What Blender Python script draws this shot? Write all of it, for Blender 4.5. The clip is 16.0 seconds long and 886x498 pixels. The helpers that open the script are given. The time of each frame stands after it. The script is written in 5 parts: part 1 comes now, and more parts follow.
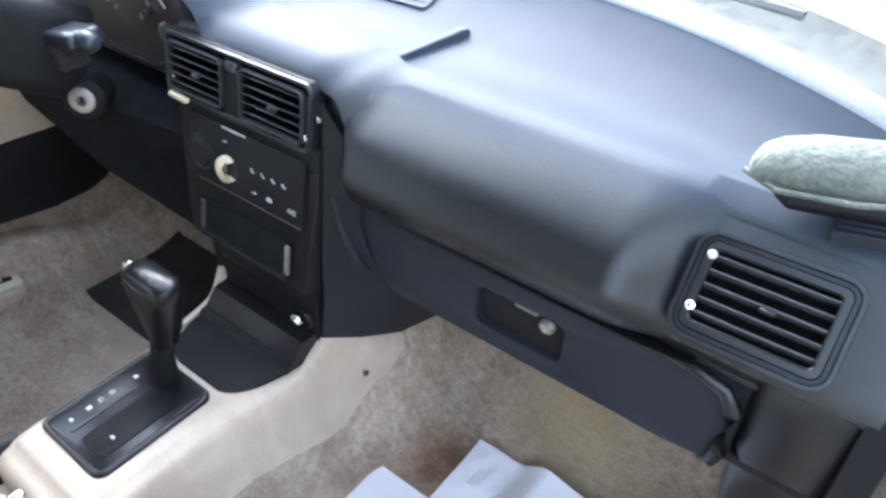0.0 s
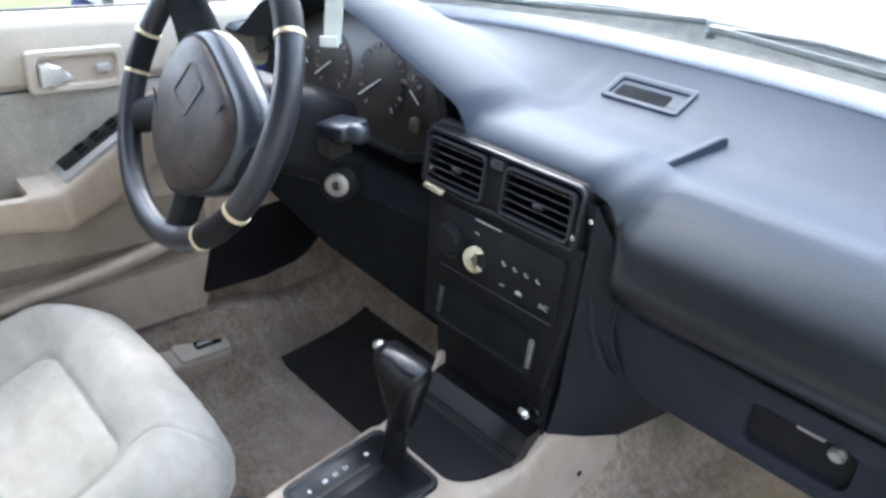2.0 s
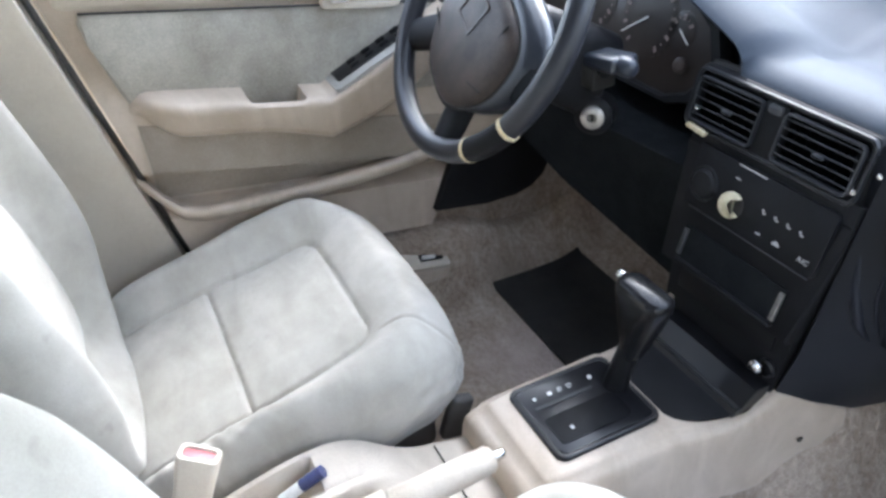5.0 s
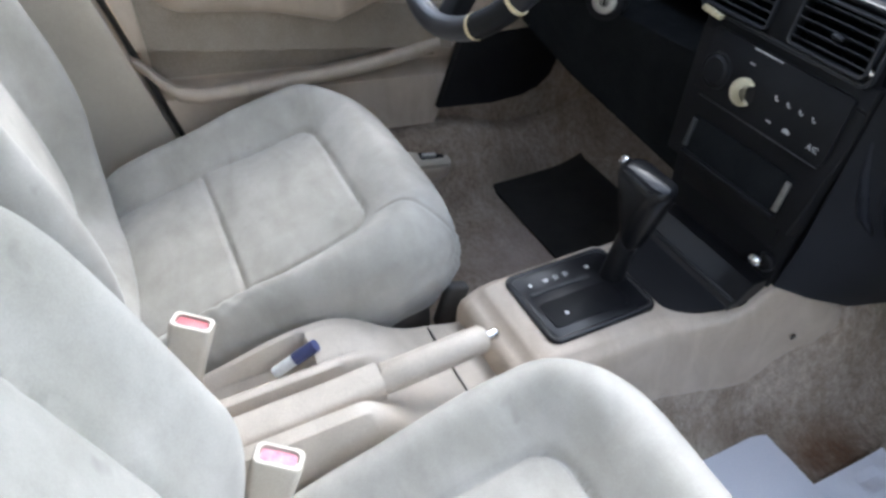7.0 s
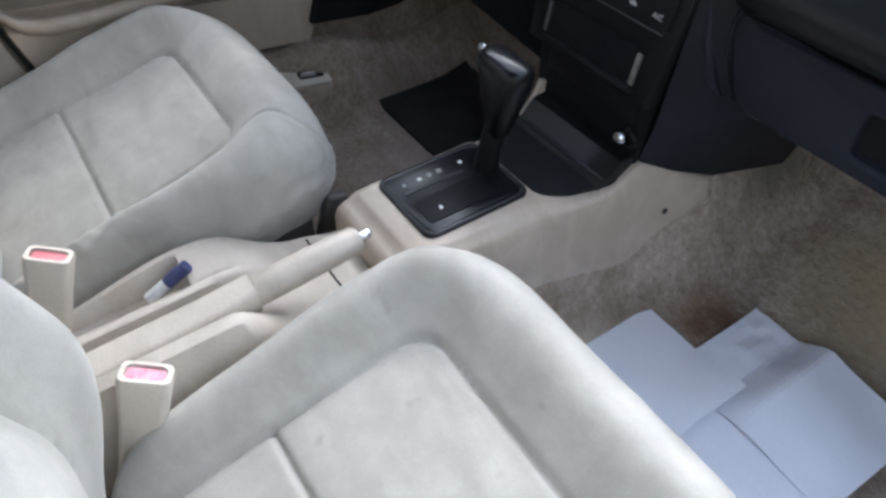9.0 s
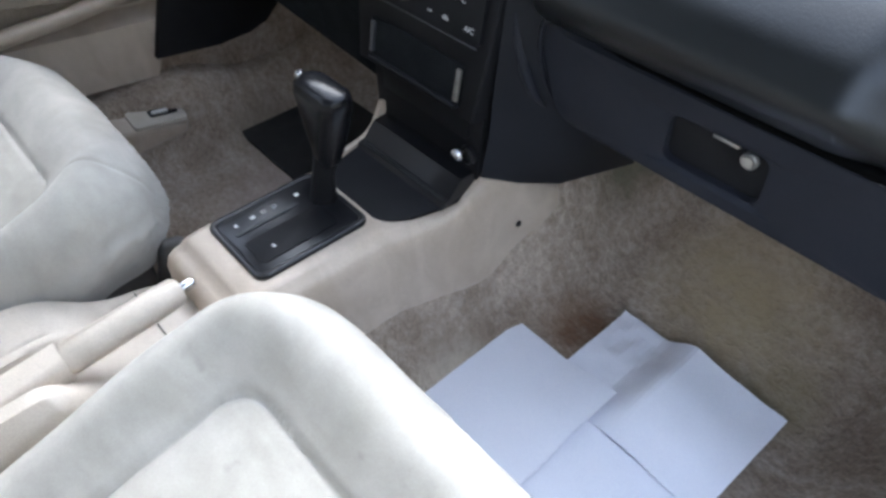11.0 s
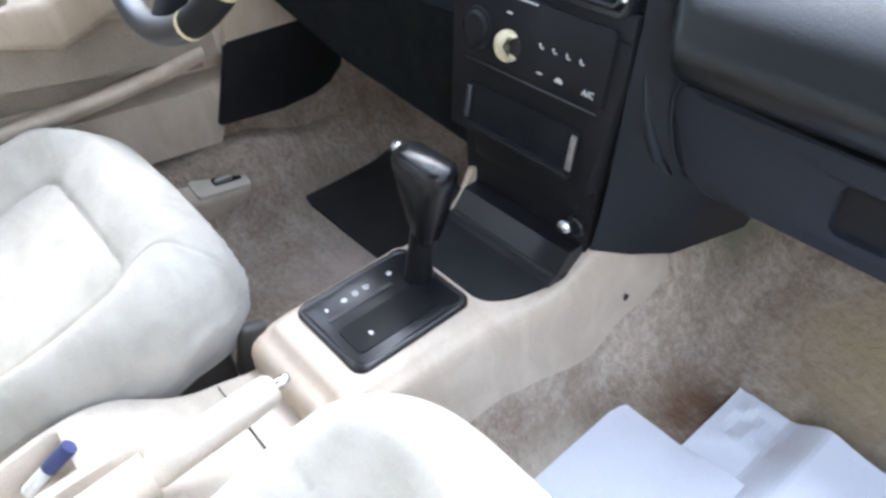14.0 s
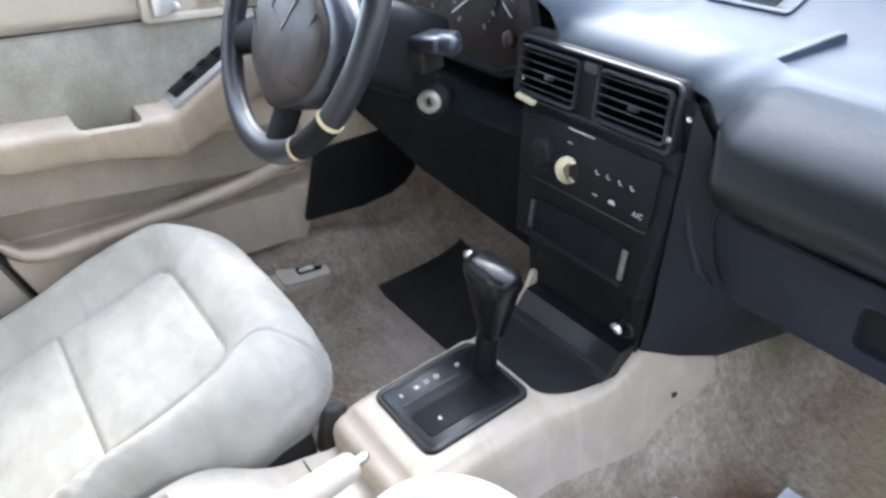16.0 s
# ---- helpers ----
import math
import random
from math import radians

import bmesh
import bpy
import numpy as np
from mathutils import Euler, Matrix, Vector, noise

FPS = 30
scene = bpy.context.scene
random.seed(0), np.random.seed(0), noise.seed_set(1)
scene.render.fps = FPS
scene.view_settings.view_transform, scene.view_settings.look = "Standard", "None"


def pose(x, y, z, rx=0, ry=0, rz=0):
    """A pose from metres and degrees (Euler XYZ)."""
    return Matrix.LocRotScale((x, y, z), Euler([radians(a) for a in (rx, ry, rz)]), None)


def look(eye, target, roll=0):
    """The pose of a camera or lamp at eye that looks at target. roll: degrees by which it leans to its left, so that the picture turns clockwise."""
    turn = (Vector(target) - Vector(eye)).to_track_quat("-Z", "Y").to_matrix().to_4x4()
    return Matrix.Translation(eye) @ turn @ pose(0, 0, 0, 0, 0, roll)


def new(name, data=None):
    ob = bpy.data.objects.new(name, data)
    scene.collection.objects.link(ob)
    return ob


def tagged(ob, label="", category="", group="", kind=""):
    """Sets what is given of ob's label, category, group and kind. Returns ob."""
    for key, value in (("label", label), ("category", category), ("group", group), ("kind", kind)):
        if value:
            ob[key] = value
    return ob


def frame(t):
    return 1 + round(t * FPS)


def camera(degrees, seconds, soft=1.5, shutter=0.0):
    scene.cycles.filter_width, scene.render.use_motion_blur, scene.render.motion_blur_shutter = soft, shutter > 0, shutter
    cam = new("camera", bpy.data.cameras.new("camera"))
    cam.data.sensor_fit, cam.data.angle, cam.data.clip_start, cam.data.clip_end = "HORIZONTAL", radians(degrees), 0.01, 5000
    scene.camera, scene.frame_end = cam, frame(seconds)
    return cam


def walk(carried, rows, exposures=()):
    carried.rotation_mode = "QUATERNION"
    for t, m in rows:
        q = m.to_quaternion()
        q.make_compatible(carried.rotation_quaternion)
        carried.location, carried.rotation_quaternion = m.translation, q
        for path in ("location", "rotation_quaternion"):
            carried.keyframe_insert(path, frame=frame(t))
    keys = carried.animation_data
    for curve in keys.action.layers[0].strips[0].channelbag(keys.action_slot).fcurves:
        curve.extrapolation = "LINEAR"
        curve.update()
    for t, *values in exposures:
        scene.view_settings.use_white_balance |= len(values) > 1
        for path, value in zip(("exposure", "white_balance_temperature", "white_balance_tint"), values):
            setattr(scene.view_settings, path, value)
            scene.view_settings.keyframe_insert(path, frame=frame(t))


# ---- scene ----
cam = camera(63.4, 16.0, 3.0)
PATH = [
    (0, (0.719, -0.454, 1.096), (-0.246, 0.756, -0.171), -0.8),
    (0.5, (0.671, -0.508, 1.102), (-0.364, 0.691, -0.121), -1.2),
    (1, (0.62, -0.542, 1.109), (-0.513, 0.644, -0.036), -0.9),
    (1.5, (0.591, -0.557, 1.111), (-0.598, 0.602, -0.003), -1.3),
    (2, (0.574, -0.579, 1.125), (-0.688, 0.533, 0.043), -2.4),
    (2.5, (0.565, -0.608, 1.135), (-0.774, 0.44, 0.081), -3.1),
    (3, (0.558, -0.631, 1.139), (-0.824, 0.371, 0.097), -3.3),
    (3.5, (0.554, -0.646, 1.138), (-0.87, 0.298, 0.098), -3.6),
    (4, (0.556, -0.666, 1.146), (-0.906, 0.218, 0.107), -3.8),
    (4.5, (0.554, -0.689, 1.134), (-0.927, 0.083, 0.034), -3.7),
    (5, (0.56, -0.707, 1.118), (-0.917, -0.026, -0.047), -3.7),
    (5.2, (0.565, -0.703, 1.112), (-0.909, -0.046, -0.069), -3.6),
    (7.3, (0.587, -0.72, 1.05), (-0.761, -0.097, -0.289), -1.7),
    (7.5, (0.591, -0.717, 1.048), (-0.746, -0.089, -0.3), -1.8),
    (8, (0.605, -0.701, 1.033), (-0.691, -0.049, -0.344), -1.8),
    (8.5, (0.618, -0.684, 1.016), (-0.616, 0.004, -0.4), -2.2),
    (9, (0.65, -0.664, 1.008), (-0.522, 0.059, -0.441), -2.8),
    (9.5, (0.693, -0.633, 1.019), (-0.449, 0.133, -0.434), -4.0),
    (10, (0.722, -0.594, 1.025), (-0.391, 0.224, -0.421), -4.5),
    (10.2, (0.735, -0.582, 1.022), (-0.359, 0.259, -0.426), -3.4),
    (12.3, (0.588, -0.465, 0.943), (-0.492, 0.51, -0.429), -4.7),
    (12.5, (0.584, -0.467, 0.963), (-0.538, 0.537, -0.354), -5.2),
    (13, (0.574, -0.484, 0.989), (-0.609, 0.534, -0.262), -6.0),
    (13.5, (0.561, -0.507, 0.994), (-0.646, 0.466, -0.269), -6.7),
    (14, (0.551, -0.542, 0.966), (-0.647, 0.334, -0.374), -6.5),
    (14.5, (0.55, -0.559, 0.97), (-0.646, 0.278, -0.396), -7.0),
    (15, (0.562, -0.565, 0.968), (-0.629, 0.269, -0.406), -6.1),
    (15.5, (0.575, -0.566, 1.026), (-0.731, 0.32, -0.203), -6.6),
    (16, (0.609, -0.594, 1.065), (-0.787, 0.257, -0.088), -7.7),
]
walk(cam, [(t, look(eye, target, roll)) for t, eye, target, roll in PATH], [(0.0, 3.35, 5780, 8), (1.0, 3.25, 5790, 8), (2.0, 2.95, 5800, 8), (5.0, 2.85, 5780, 8), (8.5, 2.05, 5780, 8), (10.2, 2.15, 5780, 8), (12.5, 3.55, 5780, 8), (13.5, 3.75, 5800, 8), (14.5, 2.75, 5850, 8), (15.0, 2.62, 5850, 8), (15.5, 3.03, 5825, 8), (16.0, 3.2, 5800, 8)])

# ---- world, sun, exposure ----
world = bpy.data.worlds.new("sky")
scene.world = world
world.use_nodes = True
wn = world.node_tree.nodes
sky = wn.new("ShaderNodeTexSky")
sky.sky_type, sky.sun_disc = "NISHITA", False
sky.sun_elevation, sky.sun_rotation = radians(40), radians(318)
sky.air_density, sky.dust_density = 1.0, 2.0
wn["Background"].inputs["Strength"].default_value = 0.26
haze = wn.new("ShaderNodeHueSaturation")
haze.inputs["Saturation"].default_value = 0.45
world.node_tree.links.new(sky.outputs["Color"], haze.inputs["Color"])
world.node_tree.links.new(haze.outputs["Color"], wn["Background"].inputs["Color"])
sun = new("sun", bpy.data.lights.new("sun", "SUN"))
sun.data.energy, sun.data.angle, sun.data.color = 0.22, radians(50), (1.0, 0.98, 0.95)
sun.matrix_world = look((-5.3, 5.9, 6.2), (0, 0, 0))


# ---- materials ----
def surface(name, base, other=None, scale=20.0, rough=0.5, bump=0.0, grain=200.0, metal=0.0, sheen=0.0, spec=0.5, worn=0.0, dots=0.35):
    """A principled surface with large stains, fine grain and relief."""
    m = bpy.data.materials.new(name)
    m.use_nodes = True
    n, l = m.node_tree.nodes, m.node_tree.links
    p = n["Principled BSDF"]
    p.inputs["Roughness"].default_value, p.inputs["Metallic"].default_value = rough, metal
    p.inputs["Specular IOR Level"].default_value = spec
    p.inputs["Sheen Weight"].default_value = sheen
    co = n.new("ShaderNodeTexCoord")
    big = n.new("ShaderNodeTexNoise")
    big.inputs["Scale"].default_value, big.inputs["Detail"].default_value, big.inputs["Roughness"].default_value = scale, 5, 0.62
    l.new(co.outputs["Object"], big.inputs["Vector"])
    fine = n.new("ShaderNodeTexNoise")
    fine.inputs["Scale"].default_value, fine.inputs["Detail"].default_value = grain, 3
    l.new(co.outputs["Object"], fine.inputs["Vector"])
    other = other or tuple(c * 0.8 for c in base)
    ramp = n.new("ShaderNodeMapRange")
    ramp.inputs["From Min"].default_value, ramp.inputs["From Max"].default_value = 0.36, 0.64
    l.new(big.outputs["Fac"], ramp.inputs["Value"])
    mix = n.new("ShaderNodeMix")
    mix.data_type = "RGBA"
    mix.inputs["A"].default_value, mix.inputs["B"].default_value = (*base, 1), (*other, 1)
    l.new(ramp.outputs["Result"], mix.inputs["Factor"])
    speck = n.new("ShaderNodeMix")
    speck.data_type, speck.blend_type = "RGBA", "OVERLAY"
    speck.inputs["Factor"].default_value = dots
    l.new(mix.outputs["Result"], speck.inputs["A"])
    l.new(fine.outputs["Fac"], speck.inputs["B"])
    l.new(speck.outputs["Result"], p.inputs["Base Color"])
    if worn:
        rr = n.new("ShaderNodeMapRange")
        rr.inputs["To Min"].default_value, rr.inputs["To Max"].default_value = rough - worn, rough + worn
        l.new(big.outputs["Fac"], rr.inputs["Value"])
        l.new(rr.outputs["Result"], p.inputs["Roughness"])
    if bump:
        b = n.new("ShaderNodeBump")
        b.inputs["Strength"].default_value, b.inputs["Distance"].default_value = bump, 0.002 if bump < 0.9 else 0.004
        l.new(fine.outputs["Fac"], b.inputs["Height"])
        l.new(b.outputs["Normal"], p.inputs["Normal"])
    return m


def brushed(m, scale, low, high):
    """Broad streaky patches where the nap lies the other way, over a finished surface."""
    n, l = m.node_tree.nodes, m.node_tree.links
    p = n["Principled BSDF"]
    src = p.inputs["Base Color"].links[0].from_socket
    co = n.new("ShaderNodeTexCoord")
    st = n.new("ShaderNodeMapping")
    st.inputs["Scale"].default_value, st.inputs["Rotation"].default_value = (1.0, 2.6, 1.0), (0, 0, 0.7)
    l.new(co.outputs["Object"], st.inputs["Vector"])
    nap = n.new("ShaderNodeTexNoise")
    nap.inputs["Scale"].default_value, nap.inputs["Detail"].default_value, nap.inputs["Distortion"].default_value = scale, 6, 1.2
    l.new(st.outputs["Vector"], nap.inputs["Vector"])
    ramp = n.new("ShaderNodeValToRGB")
    ramp.color_ramp.elements[0].position, ramp.color_ramp.elements[0].color = 0.38, (*low, 1)
    ramp.color_ramp.elements[1].position, ramp.color_ramp.elements[1].color = 0.62, (*high, 1)
    l.new(nap.outputs["Fac"], ramp.inputs["Fac"])
    mul = n.new("ShaderNodeMix")
    mul.data_type, mul.blend_type = "RGBA", "MULTIPLY"
    mul.inputs["Factor"].default_value = 1.0
    l.new(src, mul.inputs["A"])
    l.new(ramp.outputs["Color"], mul.inputs["B"])
    l.new(mul.outputs["Result"], p.inputs["Base Color"])


def top_lit(m, face_shade, low, high):
    """Dusty vinyl, paler along its top and darker below: the fall of light put into the colour."""
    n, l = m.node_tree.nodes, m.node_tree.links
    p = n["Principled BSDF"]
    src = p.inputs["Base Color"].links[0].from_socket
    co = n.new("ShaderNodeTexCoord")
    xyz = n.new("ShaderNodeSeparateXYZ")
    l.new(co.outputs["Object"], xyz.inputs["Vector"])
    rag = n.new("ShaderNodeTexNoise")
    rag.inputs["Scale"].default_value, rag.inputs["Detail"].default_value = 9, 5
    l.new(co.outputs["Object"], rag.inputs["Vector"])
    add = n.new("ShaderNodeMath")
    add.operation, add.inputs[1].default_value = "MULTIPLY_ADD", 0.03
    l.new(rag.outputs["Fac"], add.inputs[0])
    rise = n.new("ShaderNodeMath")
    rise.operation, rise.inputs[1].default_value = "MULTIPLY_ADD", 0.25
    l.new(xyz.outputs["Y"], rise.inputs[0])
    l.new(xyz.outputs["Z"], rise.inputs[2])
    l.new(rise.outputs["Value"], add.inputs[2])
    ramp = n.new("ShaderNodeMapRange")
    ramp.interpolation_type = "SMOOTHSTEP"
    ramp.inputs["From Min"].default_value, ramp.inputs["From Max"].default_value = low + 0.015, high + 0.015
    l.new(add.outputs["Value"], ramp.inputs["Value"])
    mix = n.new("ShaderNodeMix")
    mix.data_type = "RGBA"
    mix.inputs["A"].default_value = (*face_shade, 1)
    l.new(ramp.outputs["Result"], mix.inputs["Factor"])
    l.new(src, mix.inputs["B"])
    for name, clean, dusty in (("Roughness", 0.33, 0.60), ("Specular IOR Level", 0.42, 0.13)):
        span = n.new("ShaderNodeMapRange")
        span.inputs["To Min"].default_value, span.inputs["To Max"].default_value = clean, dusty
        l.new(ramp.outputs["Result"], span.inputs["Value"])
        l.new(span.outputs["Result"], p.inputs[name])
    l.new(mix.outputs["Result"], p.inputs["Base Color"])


def spotted(m):
    """A few small grey spots and smudges, far apart."""
    n, l = m.node_tree.nodes, m.node_tree.links
    p = n["Principled BSDF"]
    src = p.inputs["Base Color"].links[0].from_socket
    co = n.new("ShaderNodeTexCoord")
    spot = n.new("ShaderNodeTexNoise")
    spot.inputs["Scale"].default_value, spot.inputs["Detail"].default_value = 23, 2
    l.new(co.outputs["Object"], spot.inputs["Vector"])
    ramp = n.new("ShaderNodeMapRange")
    ramp.inputs["From Min"].default_value, ramp.inputs["From Max"].default_value, ramp.inputs["To Max"].default_value = 0.70, 0.80, 0.45
    l.new(spot.outputs["Fac"], ramp.inputs["Value"])
    mix = n.new("ShaderNodeMix")
    mix.data_type = "RGBA"
    mix.inputs["B"].default_value = (0.20, 0.185, 0.16, 1)
    l.new(ramp.outputs["Result"], mix.inputs["Factor"])
    l.new(src, mix.inputs["A"])
    l.new(mix.outputs["Result"], p.inputs["Base Color"])


def stained(m, places):
    """Spilt and trodden stains, and a few paler patches: (x, y, radius, colour) each, with ragged edges."""
    n, l = m.node_tree.nodes, m.node_tree.links
    p = n["Principled BSDF"]
    co = n.new("ShaderNodeTexCoord")
    rag = n.new("ShaderNodeTexNoise")
    rag.inputs["Scale"].default_value, rag.inputs["Detail"].default_value, rag.inputs["Roughness"].default_value = 14, 6, 0.7
    l.new(co.outputs["Object"], rag.inputs["Vector"])
    for x, y, r, c in places:
        src = p.inputs["Base Color"].links[0].from_socket
        way = n.new("ShaderNodeVectorMath")
        way.operation = "DISTANCE"
        way.inputs[1].default_value = (x, y, floor_z(x, y))
        l.new(co.outputs["Object"], way.inputs[0])
        near = n.new("ShaderNodeMapRange")
        near.inputs["From Min"].default_value, near.inputs["From Max"].default_value = r, r * 0.25
        l.new(way.outputs["Value"], near.inputs["Value"])
        cut = n.new("ShaderNodeMath")
        cut.operation = "MULTIPLY"
        l.new(near.outputs["Result"], cut.inputs[0])
        l.new(rag.outputs["Fac"], cut.inputs[1])
        edge = n.new("ShaderNodeMapRange")
        edge.inputs["From Min"].default_value, edge.inputs["From Max"].default_value, edge.inputs["To Max"].default_value = 0.12, 0.55, 0.85
        l.new(cut.outputs["Value"], edge.inputs["Value"])
        mix = n.new("ShaderNodeMix")
        mix.data_type = "RGBA"
        mix.inputs["B"].default_value = (*c, 1)
        l.new(edge.outputs["Result"], mix.inputs["Factor"])
        l.new(src, mix.inputs["A"])
        l.new(mix.outputs["Result"], p.inputs["Base Color"])


velour = surface("seat_velour", (0.425, 0.403, 0.360), (0.352, 0.333, 0.293), 13, 0.95, 0.05, 500, sheen=0.2, spec=0.12, dots=0.12)
spotted(velour)
brushed(velour, 5.0, (0.93, 0.925, 0.91), (1.04, 1.04, 1.04))
velour_door = surface("door_velour", (0.44, 0.42, 0.37), (0.31, 0.29, 0.25), 7, 0.95, 0.3, 350, sheen=0.15, spec=0.12)
brushed(velour_door, 3.0, (0.88, 0.87, 0.86), (1.10, 1.10, 1.10))
beige = surface("beige_plastic", (0.55, 0.465, 0.375), (0.49, 0.41, 0.325), 9, 0.48, 0.12, 700, worn=0.08)
brushed(beige, 7.0, (0.90, 0.89, 0.87), (1.03, 1.03, 1.03))
beige_grey = surface("greyish_beige_plastic", (0.56, 0.495, 0.415), (0.50, 0.44, 0.365), 9, 0.48, 0.10, 700, worn=0.08)
brushed(beige_grey, 7.0, (0.91, 0.905, 0.89), (1.03, 1.03, 1.03))
beige_light = surface("pale_beige_vinyl", (0.62, 0.56, 0.465), (0.54, 0.48, 0.395), 6, 0.55, 0.15, 600, worn=0.08)
taupe = surface("door_taupe_cloth", (0.37, 0.32, 0.265), (0.28, 0.24, 0.195), 6, 0.9, 0.2, 350, spec=0.12)
carpet = surface("carpet", (0.44, 0.37, 0.305), (0.30, 0.24, 0.19), 9, 1.0, 0.8, 230, sheen=0.12, spec=0.05, dots=0.4)
brushed(carpet, 6.0, (0.86, 0.84, 0.81), (1.06, 1.06, 1.06))


def tufted(m, scale, depth):
    """Matted carpet pile: clumps that lean one way, as relief and a little colour."""
    n, l = m.node_tree.nodes, m.node_tree.links
    p = n["Principled BSDF"]
    co = n.new("ShaderNodeTexCoord")
    st = n.new("ShaderNodeMapping")
    st.inputs["Scale"].default_value, st.inputs["Rotation"].default_value = (1.0, 1.35, 1.0), (0, 0, 0.5)
    l.new(co.outputs["Object"], st.inputs["Vector"])
    pile = n.new("ShaderNodeTexNoise")
    pile.inputs["Scale"].default_value, pile.inputs["Detail"].default_value, pile.inputs["Roughness"].default_value, pile.inputs["Distortion"].default_value = scale, 3, 0.55, 0.3
    l.new(st.outputs["Vector"], pile.inputs["Vector"])
    b = n.new("ShaderNodeBump")
    b.inputs["Strength"].default_value, b.inputs["Distance"].default_value = 1.0, depth
    l.new(pile.outputs["Fac"], b.inputs["Height"])
    l.new(p.inputs["Normal"].links[0].from_socket, b.inputs["Normal"])
    l.new(b.outputs["Normal"], p.inputs["Normal"])
    ramp = n.new("ShaderNodeValToRGB")
    ramp.color_ramp.elements[0].position, ramp.color_ramp.elements[0].color = 0.34, (0.79, 0.77, 0.74, 1)
    ramp.color_ramp.elements[1].position, ramp.color_ramp.elements[1].color = 0.62, (1.08, 1.08, 1.08, 1)
    l.new(pile.outputs["Fac"], ramp.inputs["Fac"])
    mul = n.new("ShaderNodeMix")
    mul.data_type, mul.blend_type = "RGBA", "MULTIPLY"
    mul.inputs["Factor"].default_value = 1.0
    l.new(p.inputs["Base Color"].links[0].from_socket, mul.inputs["A"])
    l.new(ramp.outputs["Color"], mul.inputs["B"])
    l.new(mul.outputs["Result"], p.inputs["Base Color"])


tufted(carpet, 72, 0.0056)
mat_black = surface("black_rubber_mat", (0.012, 0.011, 0.010), (0.022, 0.02, 0.018), 14, 0.85, 0.5, 300)
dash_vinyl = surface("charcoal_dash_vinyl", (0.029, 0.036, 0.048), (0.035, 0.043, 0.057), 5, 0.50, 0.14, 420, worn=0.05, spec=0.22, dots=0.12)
# sky light on the top and shade on the face, painted by height
top_lit(dash_vinyl, (0.0050, 0.0058, 0.0064), 0.704, 0.752)

gear_mark = surface("worn_white_print", (0.74, 0.74, 0.72), (0.56, 0.56, 0.54), 60, 0.6, 0, 300)
hub_grey = surface("smooth_hub_shell", (0.024, 0.028, 0.037), (0.028, 0.032, 0.042), 9, 0.30, 0.04, 500)
dash_dark = surface("black_plastic", (0.0095, 0.0095, 0.0105), (0.014, 0.014, 0.0155), 8, 0.46, 0.06, 800, worn=0.07, spec=0.12)
dash_blue = surface("slate_blue_plastic", (0.0140, 0.0152, 0.0200), (0.0185, 0.0200, 0.0265), 5, 0.42, 0.06, 800, worn=0.06, spec=0.15)
vent_frame = surface("vent_frame_black", (0.018, 0.019, 0.021), (0.025, 0.026, 0.029), 12, 0.34, 0.05, 500, worn=0.05, spec=0.26)
# near black that stands for shade inside vents and gaps
shade_black = surface("inner_shade_black", (0.002, 0.002, 0.002), (0.003, 0.003, 0.003), 20, 0.9, 0, 300, spec=0.02)
slat_grey = surface("vent_slat_grey", (0.034, 0.035, 0.038), (0.046, 0.048, 0.052), 20, 0.28, 0.03, 500)
slot_dark = surface("dull_slot_black", (0.010, 0.011, 0.012), (0.015, 0.016, 0.017), 30, 0.9, 0.1, 300, spec=0.03)
base_grey = surface("dark_grey_seat_base", (0.10, 0.095, 0.088), (0.07, 0.066, 0.06), 12, 0.6, 0.1, 400)
# same slate as dash_blue darkened for shade; the lid keeps the lit copy
slate_shaded = surface("shaded_slate_plastic", (0.0105, 0.0115, 0.0142), (0.014, 0.015, 0.0185), 5, 0.42, 0.06, 800, worn=0.06, spec=0.15)
gloss_black = surface("gloss_black_plastic", (0.007, 0.007, 0.0085), (0.011, 0.011, 0.013), 12, 0.30, 0.03, 500, worn=0.06, spec=0.4)
knob_black = surface("worn_black_grip", (0.005, 0.005, 0.006), (0.010, 0.010, 0.011), 30, 0.24, 0.03, 300, worn=0.06, spec=0.3)
rim_black = surface("steering_cover", (0.016, 0.0165, 0.020), (0.024, 0.0245, 0.030), 9, 0.34, 0.15, 520, worn=0.06)
brown_pad = surface("faded_brown_pad", (0.062, 0.047, 0.040), (0.028, 0.022, 0.020), 16, 0.46, 0.10, 300, worn=0.1, spec=0.26)
chrome = surface("chrome", (0.75, 0.75, 0.75), (0.6, 0.6, 0.6), 40, 0.14, 0, 200, metal=1.0)
steel = surface("dull_steel", (0.42, 0.41, 0.39), (0.30, 0.29, 0.27), 60, 0.4, 0.1, 300, metal=0.9)
gold = surface("pale_gold_band", (0.78, 0.68, 0.45), (0.66, 0.56, 0.34), 50, 0.35, 0, 200, metal=0.35)
ivory = surface("ivory_plastic", (0.62, 0.56, 0.40), (0.42, 0.36, 0.22), 60, 0.45, 0.1, 300)
white_mark = surface("white_print", (0.75, 0.75, 0.73), (0.6, 0.6, 0.58), 30, 0.6, 0, 300)
faded_mark = surface("faded_print", (0.50, 0.50, 0.48), (0.34, 0.34, 0.33), 90, 0.6, 0, 300)
grey_mark = surface("grey_print", (0.045, 0.045, 0.047), (0.03, 0.03, 0.032), 30, 0.6, 0, 300)
paper_mat = surface("paper", (0.86, 0.86, 0.92), (0.83, 0.83, 0.89), 6, 0.85, 0.04, 300, spec=0.2)
red_plastic = surface("faded_red_plastic", (0.56, 0.13, 0.15), (0.52, 0.19, 0.20), 30, 0.4, 0.05, 300)
